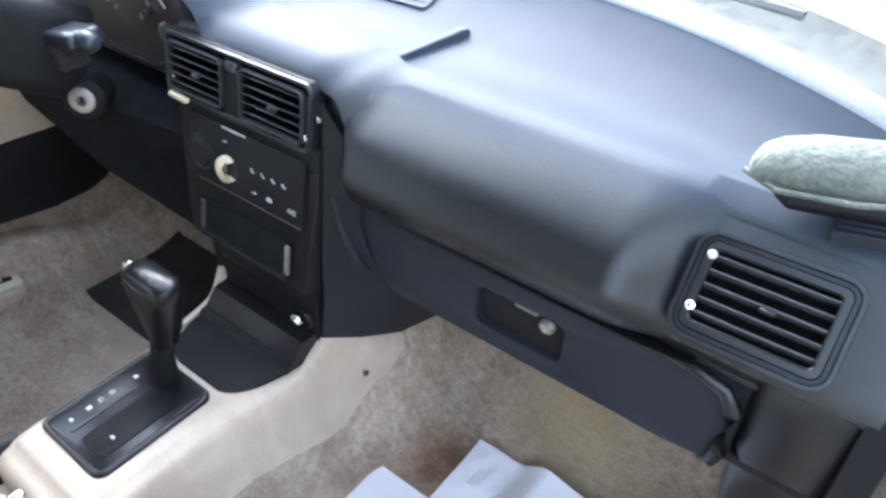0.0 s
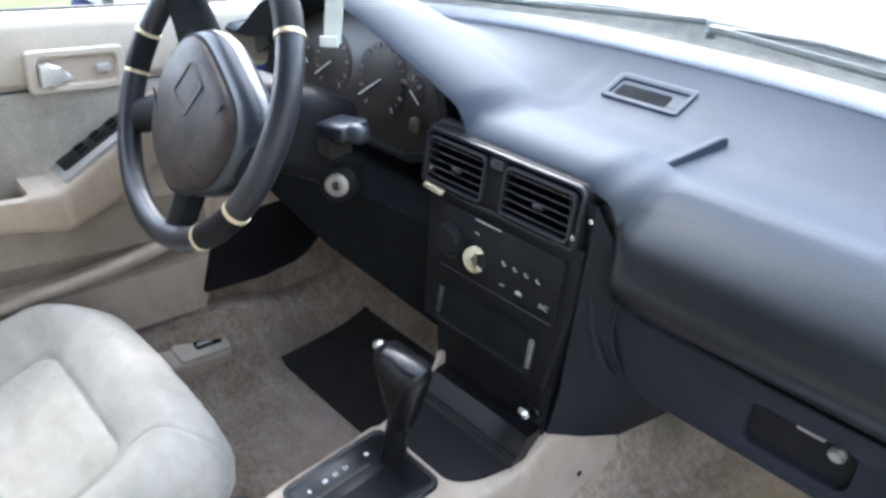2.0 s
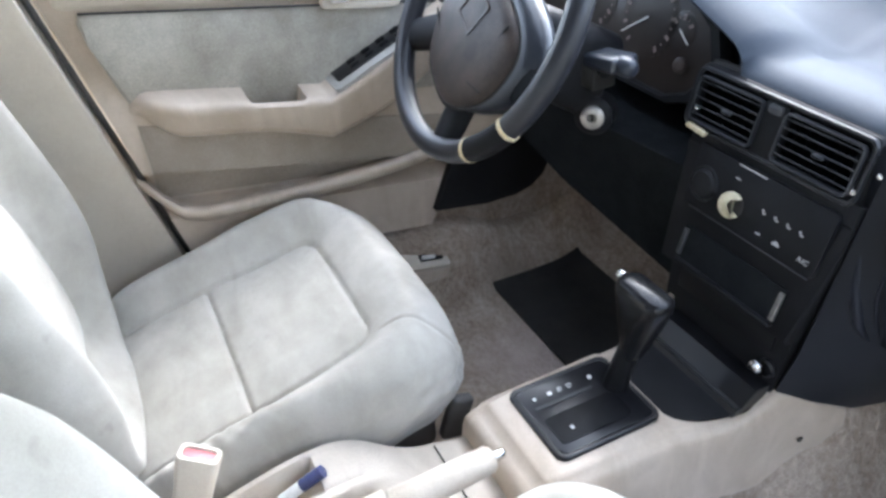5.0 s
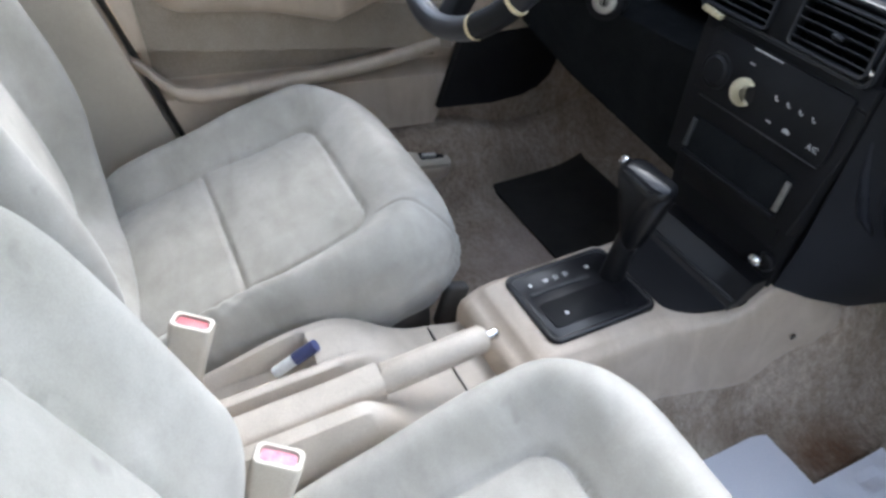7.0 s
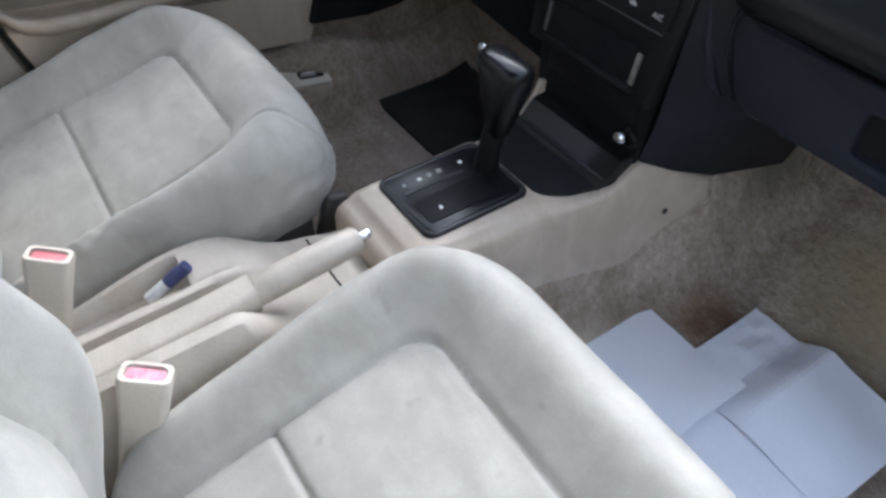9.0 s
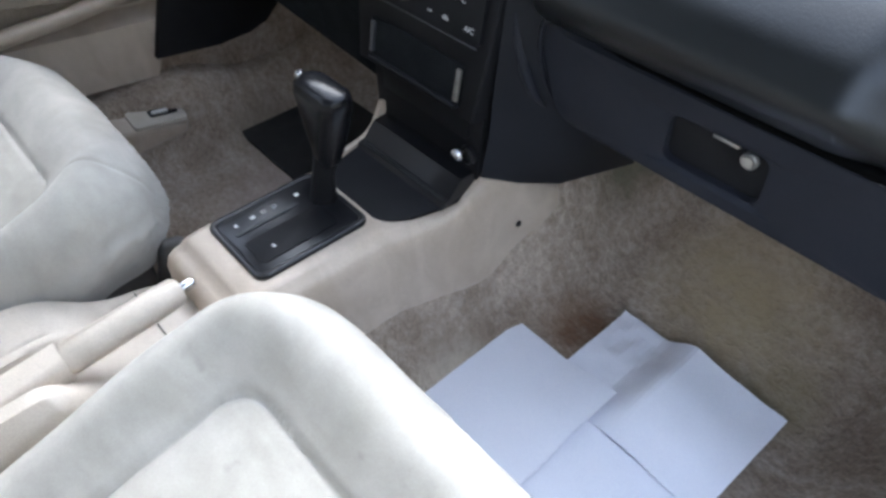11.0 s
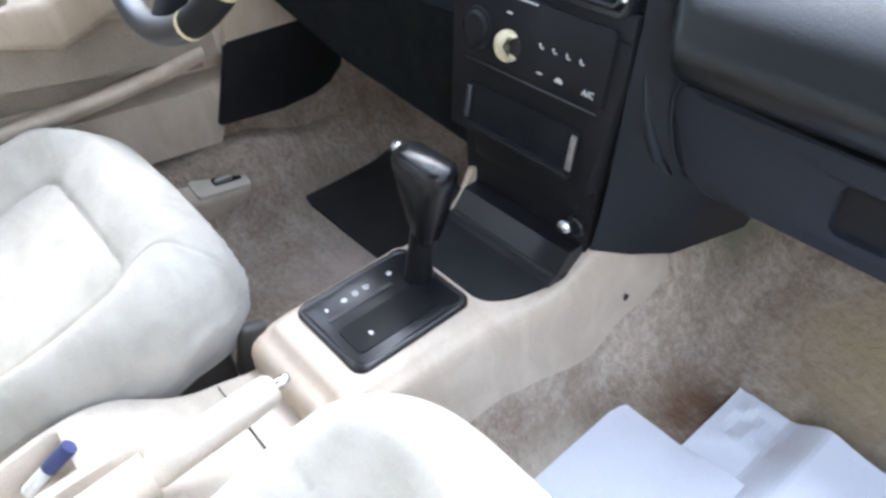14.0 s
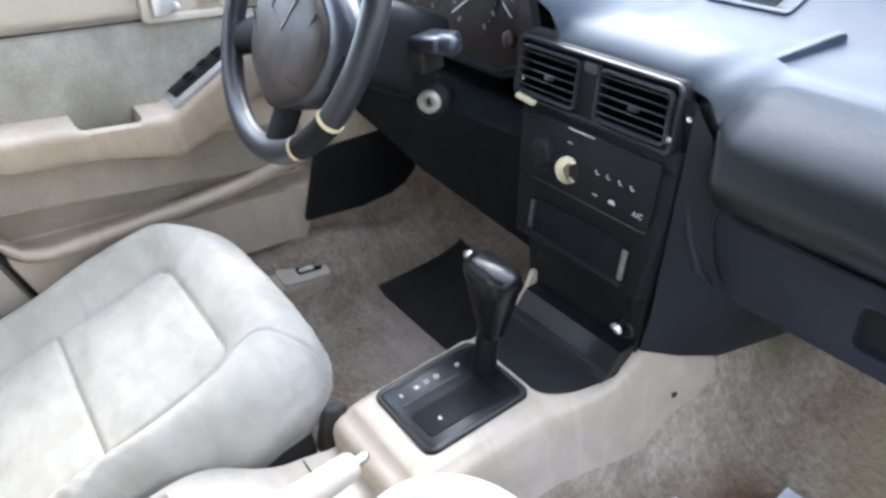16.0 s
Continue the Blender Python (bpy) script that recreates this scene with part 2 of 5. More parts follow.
pink_plastic = surface("pink_tissue_plate", (0.66, 0.38, 0.44), (0.66, 0.20, 0.27), 90, 0.45, 0.05, 300)
blue_plastic = surface("navy_plastic", (0.035, 0.045, 0.13), (0.05, 0.06, 0.16), 30, 0.35, 0.05, 300)
grey_panel = surface("grey_switch_panel", (0.36, 0.345, 0.32), (0.30, 0.29, 0.265), 20, 0.45, 0.06, 400)
tick_mark = surface("faded_tick_print", (0.17, 0.13, 0.12), (0.24, 0.19, 0.175), 60, 0.6, 0, 300)
cluster_face = surface("cluster_face", (0.019, 0.014, 0.012), (0.027, 0.020, 0.017), 9, 0.35, 0.03, 300)
green_cloth = surface("pale_green_cloth", (0.125, 0.135, 0.115), (0.065, 0.075, 0.060), 18, 0.95, 0.9, 180, sheen=0.06)
satin = surface("satin_metal", (0.82, 0.81, 0.78), (0.70, 0.69, 0.66), 40, 0.34, 0.03, 300, metal=0.5)
# unseen cloth, kept darker to dim its reflection in the dashboard
headliner = surface("headliner", (0.23, 0.22, 0.20), (0.20, 0.19, 0.17), 6, 0.95, 0.3, 300)
# for the unseen wall that blocks light, dark so it returns little
block_grey = surface("light_block_grey", (0.24, 0.23, 0.20), (0.19, 0.185, 0.16), 6, 0.95, 0.3, 300)
seal = surface("rubber_seal", (0.02, 0.019, 0.018), (0.03, 0.028, 0.026), 20, 0.7, 0.1, 300)
paint = surface("grey_green_car_paint", (0.120, 0.138, 0.130), (0.100, 0.118, 0.110), 3, 0.45, 0, 300, spec=0.1)
blue_paint = surface("blue_car_paint", (0.010, 0.014, 0.060), (0.012, 0.016, 0.070), 3, 0.62, 0, 300, spec=0.03)
grass_mat = surface("grass", (0.085, 0.125, 0.035), (0.135, 0.155, 0.065), 3.5, 0.95, 1.0, 60, spec=0.1)
leaf_mat = surface("hedge_leaves", (0.045, 0.085, 0.03), (0.09, 0.14, 0.05), 5, 0.8, 0.5, 30)
tarmac = surface("tarmac", (0.10, 0.10, 0.095), (0.15, 0.145, 0.14), 4, 0.9, 0.6, 120)
debris = surface("cowl_leaf_litter", (0.020, 0.020, 0.017), (0.05, 0.048, 0.040), 30, 0.9, 0.8, 120)
tyre_mat = surface("tyre_rubber", (0.02, 0.02, 0.02), (0.035, 0.034, 0.032), 20, 0.8, 0.4, 120)


def clear(name, colour, rough, amount):
    """Thin clear sheet: mostly lets light through."""
    m = bpy.data.materials.new(name)
    m.use_nodes = True
    n, l = m.node_tree.nodes, m.node_tree.links
    p = n["Principled BSDF"]
    p.inputs["Base Color"].default_value, p.inputs["Roughness"].default_value = (*colour, 1), rough
    tr = n.new("ShaderNodeBsdfTransparent")
    mix = n.new("ShaderNodeMixShader")
    mix.inputs["Fac"].default_value = amount
    l.new(tr.outputs["BSDF"], mix.inputs[1])
    l.new(p.outputs["BSDF"], mix.inputs[2])
    l.new(mix.outputs["Shader"], n["Material Output"].inputs["Surface"])
    return m


glass = clear("window_glass", (0.8, 0.9, 0.86), 0.04, 0.10)
side_glass = clear("side_window_glass", (0.8, 0.9, 0.86), 0.04, 0.02)
clear_plastic = clear("clear_plastic", (0.75, 0.80, 0.78), 0.25, 0.55)


# ---- building helpers ----
def thing(name, label, category, base=(0, 0, 0), group="", kind=""):
    ob = new(name)
    ob.location = base
    ob.empty_display_size = 0.05
    return tagged(ob, label, category, group, kind)


def part(name, bm, material, parent=None, label="", smooth=40):
    """Links a bmesh, given in world places, as one mesh under parent."""
    me = bpy.data.meshes.new(name)
    bmesh.ops.recalc_face_normals(bm, faces=bm.faces)
    bm.to_mesh(me)
    bm.free()
    me.materials.append(material)
    if smooth:
        me.shade_smooth()
        me.set_sharp_from_angle(angle=radians(smooth))
    ob = new(name, me)
    if parent:
        ob.parent = parent
        if parent.type == "EMPTY":
            ob.matrix_parent_inverse = Matrix.Translation(-parent.location)
    return tagged(ob, label)


def rbox(c, s, bev=0.004, seg=2, turn=None):
    """A box of size s about c with rounded edges, turned by the matrix turn."""
    bm = bmesh.new()
    bmesh.ops.create_cube(bm, size=1.0)
    bmesh.ops.scale(bm, vec=s, verts=bm.verts)
    if bev:
        bmesh.ops.bevel(bm, geom=bm.edges[:], offset=min(bev, min(s) * 0.45), segments=seg, affect="EDGES", profile=0.5)
    m = Matrix.Translation(c) @ (turn.to_4x4() if turn else Matrix())
    bmesh.ops.transform(bm, matrix=m, verts=bm.verts)
    return bm


def join(*bms):
    out = bms[0]
    for b in bms[1:]:
        me = bpy.data.meshes.new("tmp")
        b.to_mesh(me)
        b.free()
        out.from_mesh(me)
        bpy.data.meshes.remove(me)
    return out


def loft(rings, cap=True, closed=True):
    """A skin over rings of as many points each."""
    bm = bmesh.new()
    vs = [[bm.verts.new(p) for p in r] for r in rings]
    k = len(rings[0])
    for a, b in zip(vs, vs[1:]):
        for i in range(k if closed else k - 1):
            bm.faces.new((a[i], a[(i + 1) % k], b[(i + 1) % k], b[i]))
    if cap:
        bm.faces.new(vs[0])
        bm.faces.new(vs[-1][::-1])
    return bm


def tube(pts, r, n=10, flat=1.0):
    """A round bar along pts; r is one radius or one for each point."""
    pts = [Vector(p) for p in pts]
    rings = []
    for i, p in enumerate(pts):
        d = (pts[min(i + 1, len(pts) - 1)] - pts[max(i - 1, 0)]).normalized()
        a = d.cross(Vector((0, 0, 1)))
        a = a.normalized() if a.length > 1e-4 else Vector((1, 0, 0))
        b = a.cross(d).normalized()
        rad = r[i] if isinstance(r, (list, tuple)) else r
        rings.append([p + a * math.cos(2 * math.pi * j / n) * rad + b * math.sin(2 * math.pi * j / n) * rad * flat for j in range(n)])
    return loft(rings)


def sheet(nu, nv, f, thick=0.0, axis=(0, 0, -1)):
    """A surface f(u, v), u and v from 0 to 1; with a thickness along axis if wanted."""
    bm = bmesh.new()
    g = [[bm.verts.new(f(i / nu, j / nv)) for j in range(nv + 1)] for i in range(nu + 1)]
    for i in range(nu):
        for j in range(nv):
            bm.faces.new((g[i][j], g[i + 1][j], g[i + 1][j + 1], g[i][j + 1]))
    if thick:
        a = Vector(axis) * thick
        h = [[bm.verts.new(v.co + a) for v in row] for row in g]
        for i in range(nu):
            for j in range(nv):
                bm.faces.new((h[i][j], h[i][j + 1], h[i + 1][j + 1], h[i + 1][j]))
        rim = [(i, 0) for i in range(nu)] + [(nu, j) for j in range(nv)] + [(i, nv) for i in range(nu, 0, -1)] + [(0, j) for j in range(nv, 0, -1)]
        for (a1, b1), (a2, b2) in zip(rim, rim[1:] + rim[:1]):
            bm.faces.new((g[a1][b1], h[a1][b1], h[a2][b2], g[a2][b2]))
    return bm


def slab(poly, depth, to_world, bev=0.0, seg=2):
    """A flat polygon pulled out by depth along its local z; to_world takes local places to the scene."""
    bm = bmesh.new()
    lo = [bm.verts.new((x, y, 0)) for x, y in poly]
    hi = [bm.verts.new((x, y, depth)) for x, y in poly]
    k = len(poly)
    bm.faces.new(lo[::-1])
    top = bm.faces.new(hi)
    for i in range(k):
        bm.faces.new((lo[i], lo[(i + 1) % k], hi[(i + 1) % k], hi[i]))
    if bev:
        bmesh.ops.bevel(bm, geom=list(top.edges), offset=bev, segments=seg, affect="EDGES", profile=0.5)
    bmesh.ops.transform(bm, matrix=to_world, verts=bm.verts)
    return bm


def rounded(w, h, r, n=5, cx=0.0, cy=0.0):
    """The outline of a rounded rectangle."""
    pts = []
    for sx, sy, a0 in ((1, 1, 0), (-1, 1, 90), (-1, -1, 180), (1, -1, 270)):
        for i in range(n + 1):
            a = radians(a0 + 90 * i / n)
            pts.append((cx + sx * (w / 2 - r) + r * math.cos(a), cy + sy * (h / 2 - r) + r * math.sin(a)))
    return pts


def frame_of(outer, inner, depth, to_world):
    """A ring between two outlines of as many points, pulled out by depth."""
    bm = bmesh.new()
    k = len(outer)
    rows = [[bm.verts.new((x, y, z)) for x, y in o] for o, z in ((outer, 0), (outer, depth * 0.7), ([(a[0] * 0.85 + b[0] * 0.15, a[1] * 0.85 + b[1] * 0.15) for a, b in zip(outer, inner)], depth), ([(a[0] * 0.2 + b[0] * 0.8, a[1] * 0.2 + b[1] * 0.8) for a, b in zip(outer, inner)], depth), (inner, depth * 0.7), (inner, 0))]
    for a, b in zip(rows, rows[1:] + rows[:1]):
        for i in range(k):
            bm.faces.new((a[i], a[(i + 1) % k], b[(i + 1) % k], b[i]))
    bmesh.ops.transform(bm, matrix=to_world, verts=bm.verts)
    return bm


def lathe(prof, to_world, n=20):
    """A turned piece: prof holds (radius, height)."""
    rings = [[Vector((r * math.cos(2 * math.pi * i / n), r * math.sin(2 * math.pi * i / n), z)) for i in range(n)] for r, z in prof]
    bm = loft(rings)
    bmesh.ops.transform(bm, matrix=to_world, verts=bm.verts)
    return bm


def axes(origin, x, y):
    """The matrix of a local set of axes with its x and y along the given ways."""
    x = Vector(x).normalized()
    z = x.cross(Vector(y)).normalized()
    y = z.cross(x)
    return Matrix.Translation(origin) @ Matrix((x, y, z)).transposed().to_4x4()


def ease(a, b, t):
    t = min(max((t - a) / (b - a), 0.0), 1.0)
    return t * t * (3 - 2 * t)


def between(keys, x):
    """Straight interpolation in rows (x, values)."""
    if x <= keys[0][0]:
        return keys[0][1]
    for (a, p), (b, q) in zip(keys, keys[1:]):
        if x <= b:
            t = (x - a) / (b - a) if x < -0.1 else ease(a, b, x)
            return [tuple(i + (j - i) * t for i, j in zip(u, v)) for u, v in zip(p, q)]
    return keys[-1][1]


def lettering(word, size, m, material, parent, name="lettering"):
    cu = bpy.data.curves.new(name, "FONT")
    cu.body, cu.size, cu.extrude, cu.align_x, cu.align_y = word, size, 0.0004, "CENTER", "CENTER"
    tmp = new("tmp_text", cu)
    me = bpy.data.meshes.new_from_object(tmp.evaluated_get(bpy.context.evaluated_depsgraph_get()))
    bpy.data.objects.remove(tmp)
    bm = bmesh.new()
    bm.from_mesh(me)
    bmesh.ops.transform(bm, matrix=m, verts=bm.verts)
    return part(name, bm, material, parent, smooth=0)


# ---- the car's shell ----
def floor_z(x, y):
    """Carpet height: flat floor, the tunnel in the middle, the toe board ahead."""
    wide = 0.045 * ease(0.0, 0.14, y)
    z = 0.21 * (1 - ease(0.075 + wide, 0.190 + wide, abs(x))) + 0.05 * ease(0.10, 0.17, y) * (1 - ease(0.14, 0.22, abs(x)))
    z += 0.34 * ease(0.24, 0.76, y) + 0.08 * ease(0.14, 0.42, y)
    z += 0.16 * ease(0.62, 0.73, abs(x)) * (1 - ease(-0.1, 0.1, y) * 0.4)
    return z


def carpet_at(u, v):
    x, y = -0.885 + 1.77 * u, -1.70 + 2.425 * v
    return Vector((x, y, floor_z(x, y) + 0.004 * noise.noise(Vector((x * 9, y * 9, 0)))))


stained(carpet, [(0.25, 0.12, 0.11, (0.16, 0.085, 0.045)), (0.42, 0.30, 0.22, (0.40, 0.315, 0.19)), (0.17, 0.30, 0.12, (0.17, 0.16, 0.11)), (0.20, -0.12, 0.14, (0.52, 0.45, 0.36)), (-0.20, 0.05, 0.12, (0.28, 0.165, 0.125)), (-0.36, -0.05, 0.24, (0.45, 0.37, 0.325)), (-0.60, 0.05, 0.16, (0.24, 0.20, 0.15)), (0.55, 0.22, 0.10, (0.25, 0.20, 0.12))])
floor = tagged(part("floor", sheet(110, 130, carpet_at, 0.03), carpet, None, smooth=60), "worn beige carpet floor with rusty stains", "floor", kind="structure")


def shell(name, bm, material, label, category):
    return tagged(part(name, bm, material), label, category, kind="structure")


# roof, pillars, rear wall: out of view, added to close the car against the sky
shell("ceiling", sheet(16, 16, lambda u, v: Vector((-0.62 + 1.24 * u, -1.75 + 1.57 * v, 1.22 - 0.05 * (2 * u - 1) ** 2 - 0.06 * (2 * v - 1) ** 2)), 0.04, (0, 0, 1)), headliner, "grey cloth headliner under the roof", "headliner")
for s in (-1, 1):
    shell("wall_pillar_front", tube([(s * 0.83, 0.36, 0.74), (s * 0.73, 0.06, 1.02), (s * 0.62, -0.20, 1.19)], 0.035, 8), beige_light, "beige windscreen pillar trim", "pillar")
shell("wall_rear", rbox((0, -1.72, 0.45), (1.6, 0.06, 0.95), 0.02), velour, "pale cloth panel behind the seats", "rear panel")
shell("wall_rear_shelf", rbox((0, -1.86, 0.88), (1.5, 0.3, 0.04), 0.01), velour, "pale parcel shelf", "shelf")


# unseen right side, added to cut the light from the rear right
shell("wall_right_pillar", loft([[(0.80, -0.90, z), (0.78, -0.82, z), (0.84, -0.80, z), (0.90, -0.82, z), (0.90, -1.05, z), (0.80, -1.05, z)] for z in (0.1, 0.6, 1.2)]), beige_light, "beige centre pillar trim beside passenger seat", "pillar")
shell("wall_rear_right", rbox((0.87, -1.40, 0.45), (0.06, 0.75, 0.85), 0.02), beige, "beige closed rear door panel", "rear door")
shell("wall_right_sill", rbox((0.86, -0.45, -0.02), (0.08, 1.1, 0.16), 0.02), beige, "beige door sill under the open doorway", "sill")
for s in (-1, 1):
    shell("wall_roof_rail", tube([(s * 0.62, -0.18, 1.18), (s * 0.66, -0.6, 1.20), (s * 0.66, -1.2, 1.19), (s * 0.62, -1.8, 1.05)], 0.045, 8), headliner, "grey roof side rail trim", "roof rail")
    shell("wall_rear_pillar", loft([[(s * 0.62, -1.6, 1.15), (s * 0.66, -1.45, 1.15), (s * 0.70, -1.9, 1.05)], [(s * 0.78, -1.95, 0.85), (s * 0.82, -1.7, 0.85), (s * 0.82, -2.1, 0.85)]]), headliner, "grey rear pillar trim", "pillar")

# ---- seats ----
def cushion(a, b, top, skirt, k=0.55, n=84, roll=0.03, bulge=0.012):
    """A padded panel: plan half sizes a and b, top(x, y) its height, skirt the height of its sides."""
    bm = bmesh.new()
    m = n + 32
    p = 4.6 if k < 0.6 else 3.3
    rows = []
    for i in range(m + 1):
        row = []
        for j in range(m + 1):
            u, v = (2 * i / m - 1) * m / n, (2 * j / m - 1) * m / n
            e = max(abs(u), abs(v))
            over = max(e - 1.0, 0.0) / (m / n - 1.0)
            if e > 1:
                u, v = u / e, v / e
            hi, lo = max(abs(u), abs(v)), min(abs(u), abs(v))
            f = (1 + (lo / hi) ** p) ** (-1 / p) if hi > 0 else 1.0
            x, y = a * u * f, b * v * f
            z = top(x, y, u, v) - roll * min(e, 1.0) ** 9
            if over:
                d = Vector((x, y, 0)).normalized() * bulge * math.sin(math.pi * min(over * 1.2, 1.0)) - Vector((x, y, 0)) * 0.06 * over ** 3
                x, y, z = x + d.x, y + d.y, z - skirt * over
                fold = -0.005 * math.exp(-((over - 0.30) / 0.05) ** 2) + 0.006 * noise.noise(Vector((x * 16 + z * 22, y * 16 - z * 22, 3))) * math.sin(math.pi * over) + 0.003 * noise.noise(Vector((x * 60 + z * 90, y * 60 - z * 40, 8))) * ease(0.05, 0.2, over) * (1 - ease(0.4, 0.8, over))
                x, y = x * (1 + fold / 0.28), y * (1 + fold / 0.28)
            row.append(bm.verts.new((x, y, z)))
        rows.append(row)
    for i in range(m):
        for j in range(m):
            bm.faces.new((rows[i][j], rows[i + 1][j], rows[i + 1][j + 1], rows[i][j + 1]))
    return bm


def box_gap(x, y, cx, cy, hx, hy, r):
    """Signed way to the outline of a rounded rectangle."""
    qx, qy = abs(x - cx) - hx + r, abs(y - cy) - hy + r
    return math.hypot(max(qx, 0), max(qy, 0)) + min(max(qx, qy), 0) - r


def seat_top(x, y, panel, low, lift, drop, slope):
    """Height of a seat's top: a sunken stitched centre panel inside fuller bolsters."""
    px, py, w, h = panel
    d = box_gap(x, y, px, py, w + 0.03 * (py + h - y), h, 0.040)
    z = low + 0.23 * y + lift * ease(-0.012, 0.092, d) - 0.016 * ease(0.10, 0.27, x) * (1 - ease(0.0, 0.18, y))
    z += -0.007 * math.exp(-(d / 0.0042) ** 2)
    if d < 0:
        z += -0.007 * math.exp(-((y + 0.052) / 0.0042) ** 2) + 0.009 * math.cos((x - px) / w * 1.5) * ease(0.0, 0.06, -d) * (1 - math.exp(-((y + 0.052) / 0.035) ** 2))
    z -= drop * ease(0.15, 0.30, y) + slope * ease(0.04, 0.27, -x)
    corner = ((x - px - w) * 0.80 - (y - py - h) * 0.60)
    if x > px + w and y > py:
        z += -0.005 * math.exp(-(corner / 0.004) ** 2) * ease(0.01, 0.05, d)
    wrinkle = math.exp(-((x - 0.225) / 0.045) ** 2 - ((y + 0.13) / 0.10) ** 2)
    z += 0.009 * noise.noise(Vector((x * 40 + y * 20, y * 48 - x * 20, 9))) * wrinkle
    z += 0.005 * noise.noise(Vector((x * 7, y * 7, 1))) + 0.002 * noise.noise(Vector((x * 30, y * 18, 4))) * ease(0.02, 0.10, d)
    return z


def back_top(x, y, u, v, side=0.055):
    d = box_gap(x, y, 0, -0.02, 0.16, 0.26, 0.06)
    z = side * ease(0.0, 0.085, d) * (1 - 0.6 * ease(0.15, 0.34, y)) - 0.008 * math.exp(-(d / 0.006) ** 2)
    if d < 0:
        z += 0.012 * math.cos(x * 9) * ease(0.0, 0.07, -d) - 0.007 * math.exp(-((y + 0.02) / 0.006) ** 2)
    return z


def bucket_seat(cx, cy, half, panel, low, lift, roll, drop, slope, back, lean, label, tuck=0.0, side=0.055):
    front = cy + half[1]
    s = thing("bucket_seat", label, "seat", (cx, cy, 0.03), "front seats")
    bm = cushion(half[0], half[1], lambda x, y, u, v: seat_top(x, y, panel, low, lift, drop, slope), 0.145, k=0.46, n=150, roll=roll, bulge=0.014)
    for v in bm.verts:
        if cx < 0 and v.co.x > 0.17:
            v.co.x = 0.17 + (v.co.x - 0.17) * (1 - 0.45 * ease(0.16, -0.10, v.co.y))
    bmesh.ops.transform(bm, matrix=pose(cx, cy, 0.375), verts=bm.verts)
    part("seat", bm, velour, s, smooth=70)
    bm = cushion(0.280, 0.36, lambda x, y, u, v: back_top(x, y, u, v, side) - tuck * ease(-0.06, -0.36, y), 0.13, k=0.7, roll=0.05, bulge=0.012)
    hinge = pose(cx, back, 0.30, 90 - lean, 0, 180)
    bmesh.ops.transform(bm, matrix=hinge @ pose(0, 0.32, 0.0), verts=bm.verts)
    part("backrest", bm, velour, s, smooth=70)
    part("base", rbox((cx, front - 0.29, 0.185), (0.47, 0.46, 0.11), 0.02), base_grey, s, "dark seat base trim")
    for sx in (-0.19, 0.19):
        part("rail", rbox((cx + sx, front - 0.34, 0.075), (0.035, 0.46, 0.10), 0.006), steel, s, "dull metal sliding rail")
        part("rail_cover", rbox((cx + sx * 1.36, front - 0.040, 0.215), (0.022, 0.040, 0.085), 0.008, 3, Matrix.Rotation(radians(-20), 3, "X")), base_grey, s, "black plastic rail end cap")
    return s


bucket_seat(-0.416, -0.616, (0.293, 0.284), (-0.006, -0.097, 0.166, 0.255), -0.062, 0.065, 0.039, 0.058, 0.015, -0.845, 13, "pale beige velour driver seat with stitched centre panel", 0.02, 0.085)
bucket_seat(0.407, -0.567, (0.287, 0.274), (-0.010, -0.100, 0.188, 0.248), -0.069, 0.077, 0.043, 0.047, -0.015, -0.712, 15, "pale beige velour passenger seat with stitched centre panel", 0.11)


# ---- driver door ----
door = thing("door_1", "closed beige driver door with grey cloth insert and armrest", "door", (-0.84, -0.4, 0.2), kind="structure")


def belt(y):
    """The door's lines fall a little towards the front."""
    return -0.147 * (y + 0.4)


def edge_y(z):
    """The rear edge of the door leans back as it rises."""
    return -0.795 + 0.225 * (0.808 - z)


def ledge(y):
    """Where the padded body of the door ends over its pocket."""
    return 0.397 - 0.068 * (y + 0.4)


def door_at(y, z):
    """The door's inner face, z before the fall of its lines."""
    th = ledge(y)
    x = -0.822 + 0.052 * ease(th - 0.007, th + 0.007, z) - 0.034 * ease(th + 0.06, th + 0.20, z) + 0.062 * (1 - ease(0.325, 0.340, z))
    return Vector((x, y, z + belt(y)))


def door_face(u, v):
    z = 0.20 + 0.625 * v
    y0 = edge_y(z + 0.05) + 0.012
    y1 = -0.126 + 0.46 * (z + 0.02 - 0.213)
    return door_at(y0 + (y1 - y0) * u, z)


part("panel", sheet(40, 140, door_face, 0.05, (-1, 0, 0)), beige, door)


def body_cloth(u, v):
    y = -0.690 + 0.62 * u
    return door_at(y, ledge(y) + 0.009 + 0.095 * v) + Vector((0.004, 0, 0))


part("lower_cloth", sheet(30, 16, body_cloth, 0.003, (-1, 0, 0)), taupe, door, "taupe cloth under the armrest")


def pocket_cloth(u, v):
    y = -0.690 + 0.60 * u
    return door_at(y, 0.345 + (ledge(y) - 0.355) * v) + Vector((0.004, 0, 0))


part("pocket_back", sheet(30, 8, pocket_cloth, 0.003, (-1, 0, 0)), taupe, door, "taupe cloth at the back of the door pocket")
part("top_rail", rbox((-0.829, -0.250, 0.7625), (0.07, 1.03, 0.124), 0.024, 4, Matrix.Rotation(radians(-8.4), 3, "X")), beige_light, door, "pale beige vinyl top rail")
part("belt_seal", rbox((-0.868, -0.250, 0.822), (0.012, 1.02, 0.010), 0.004, 2, Matrix.Rotation(radians(-8.4), 3, "X")), seal, door, "black window seal")
part("rail_seam", rbox((-0.7935, -0.300, 0.7085), (0.009, 0.86, 0.0025), 0.001, 1, Matrix.Rotation(radians(-8.4), 3, "X")), seal, door, "dark joint under the top rail")
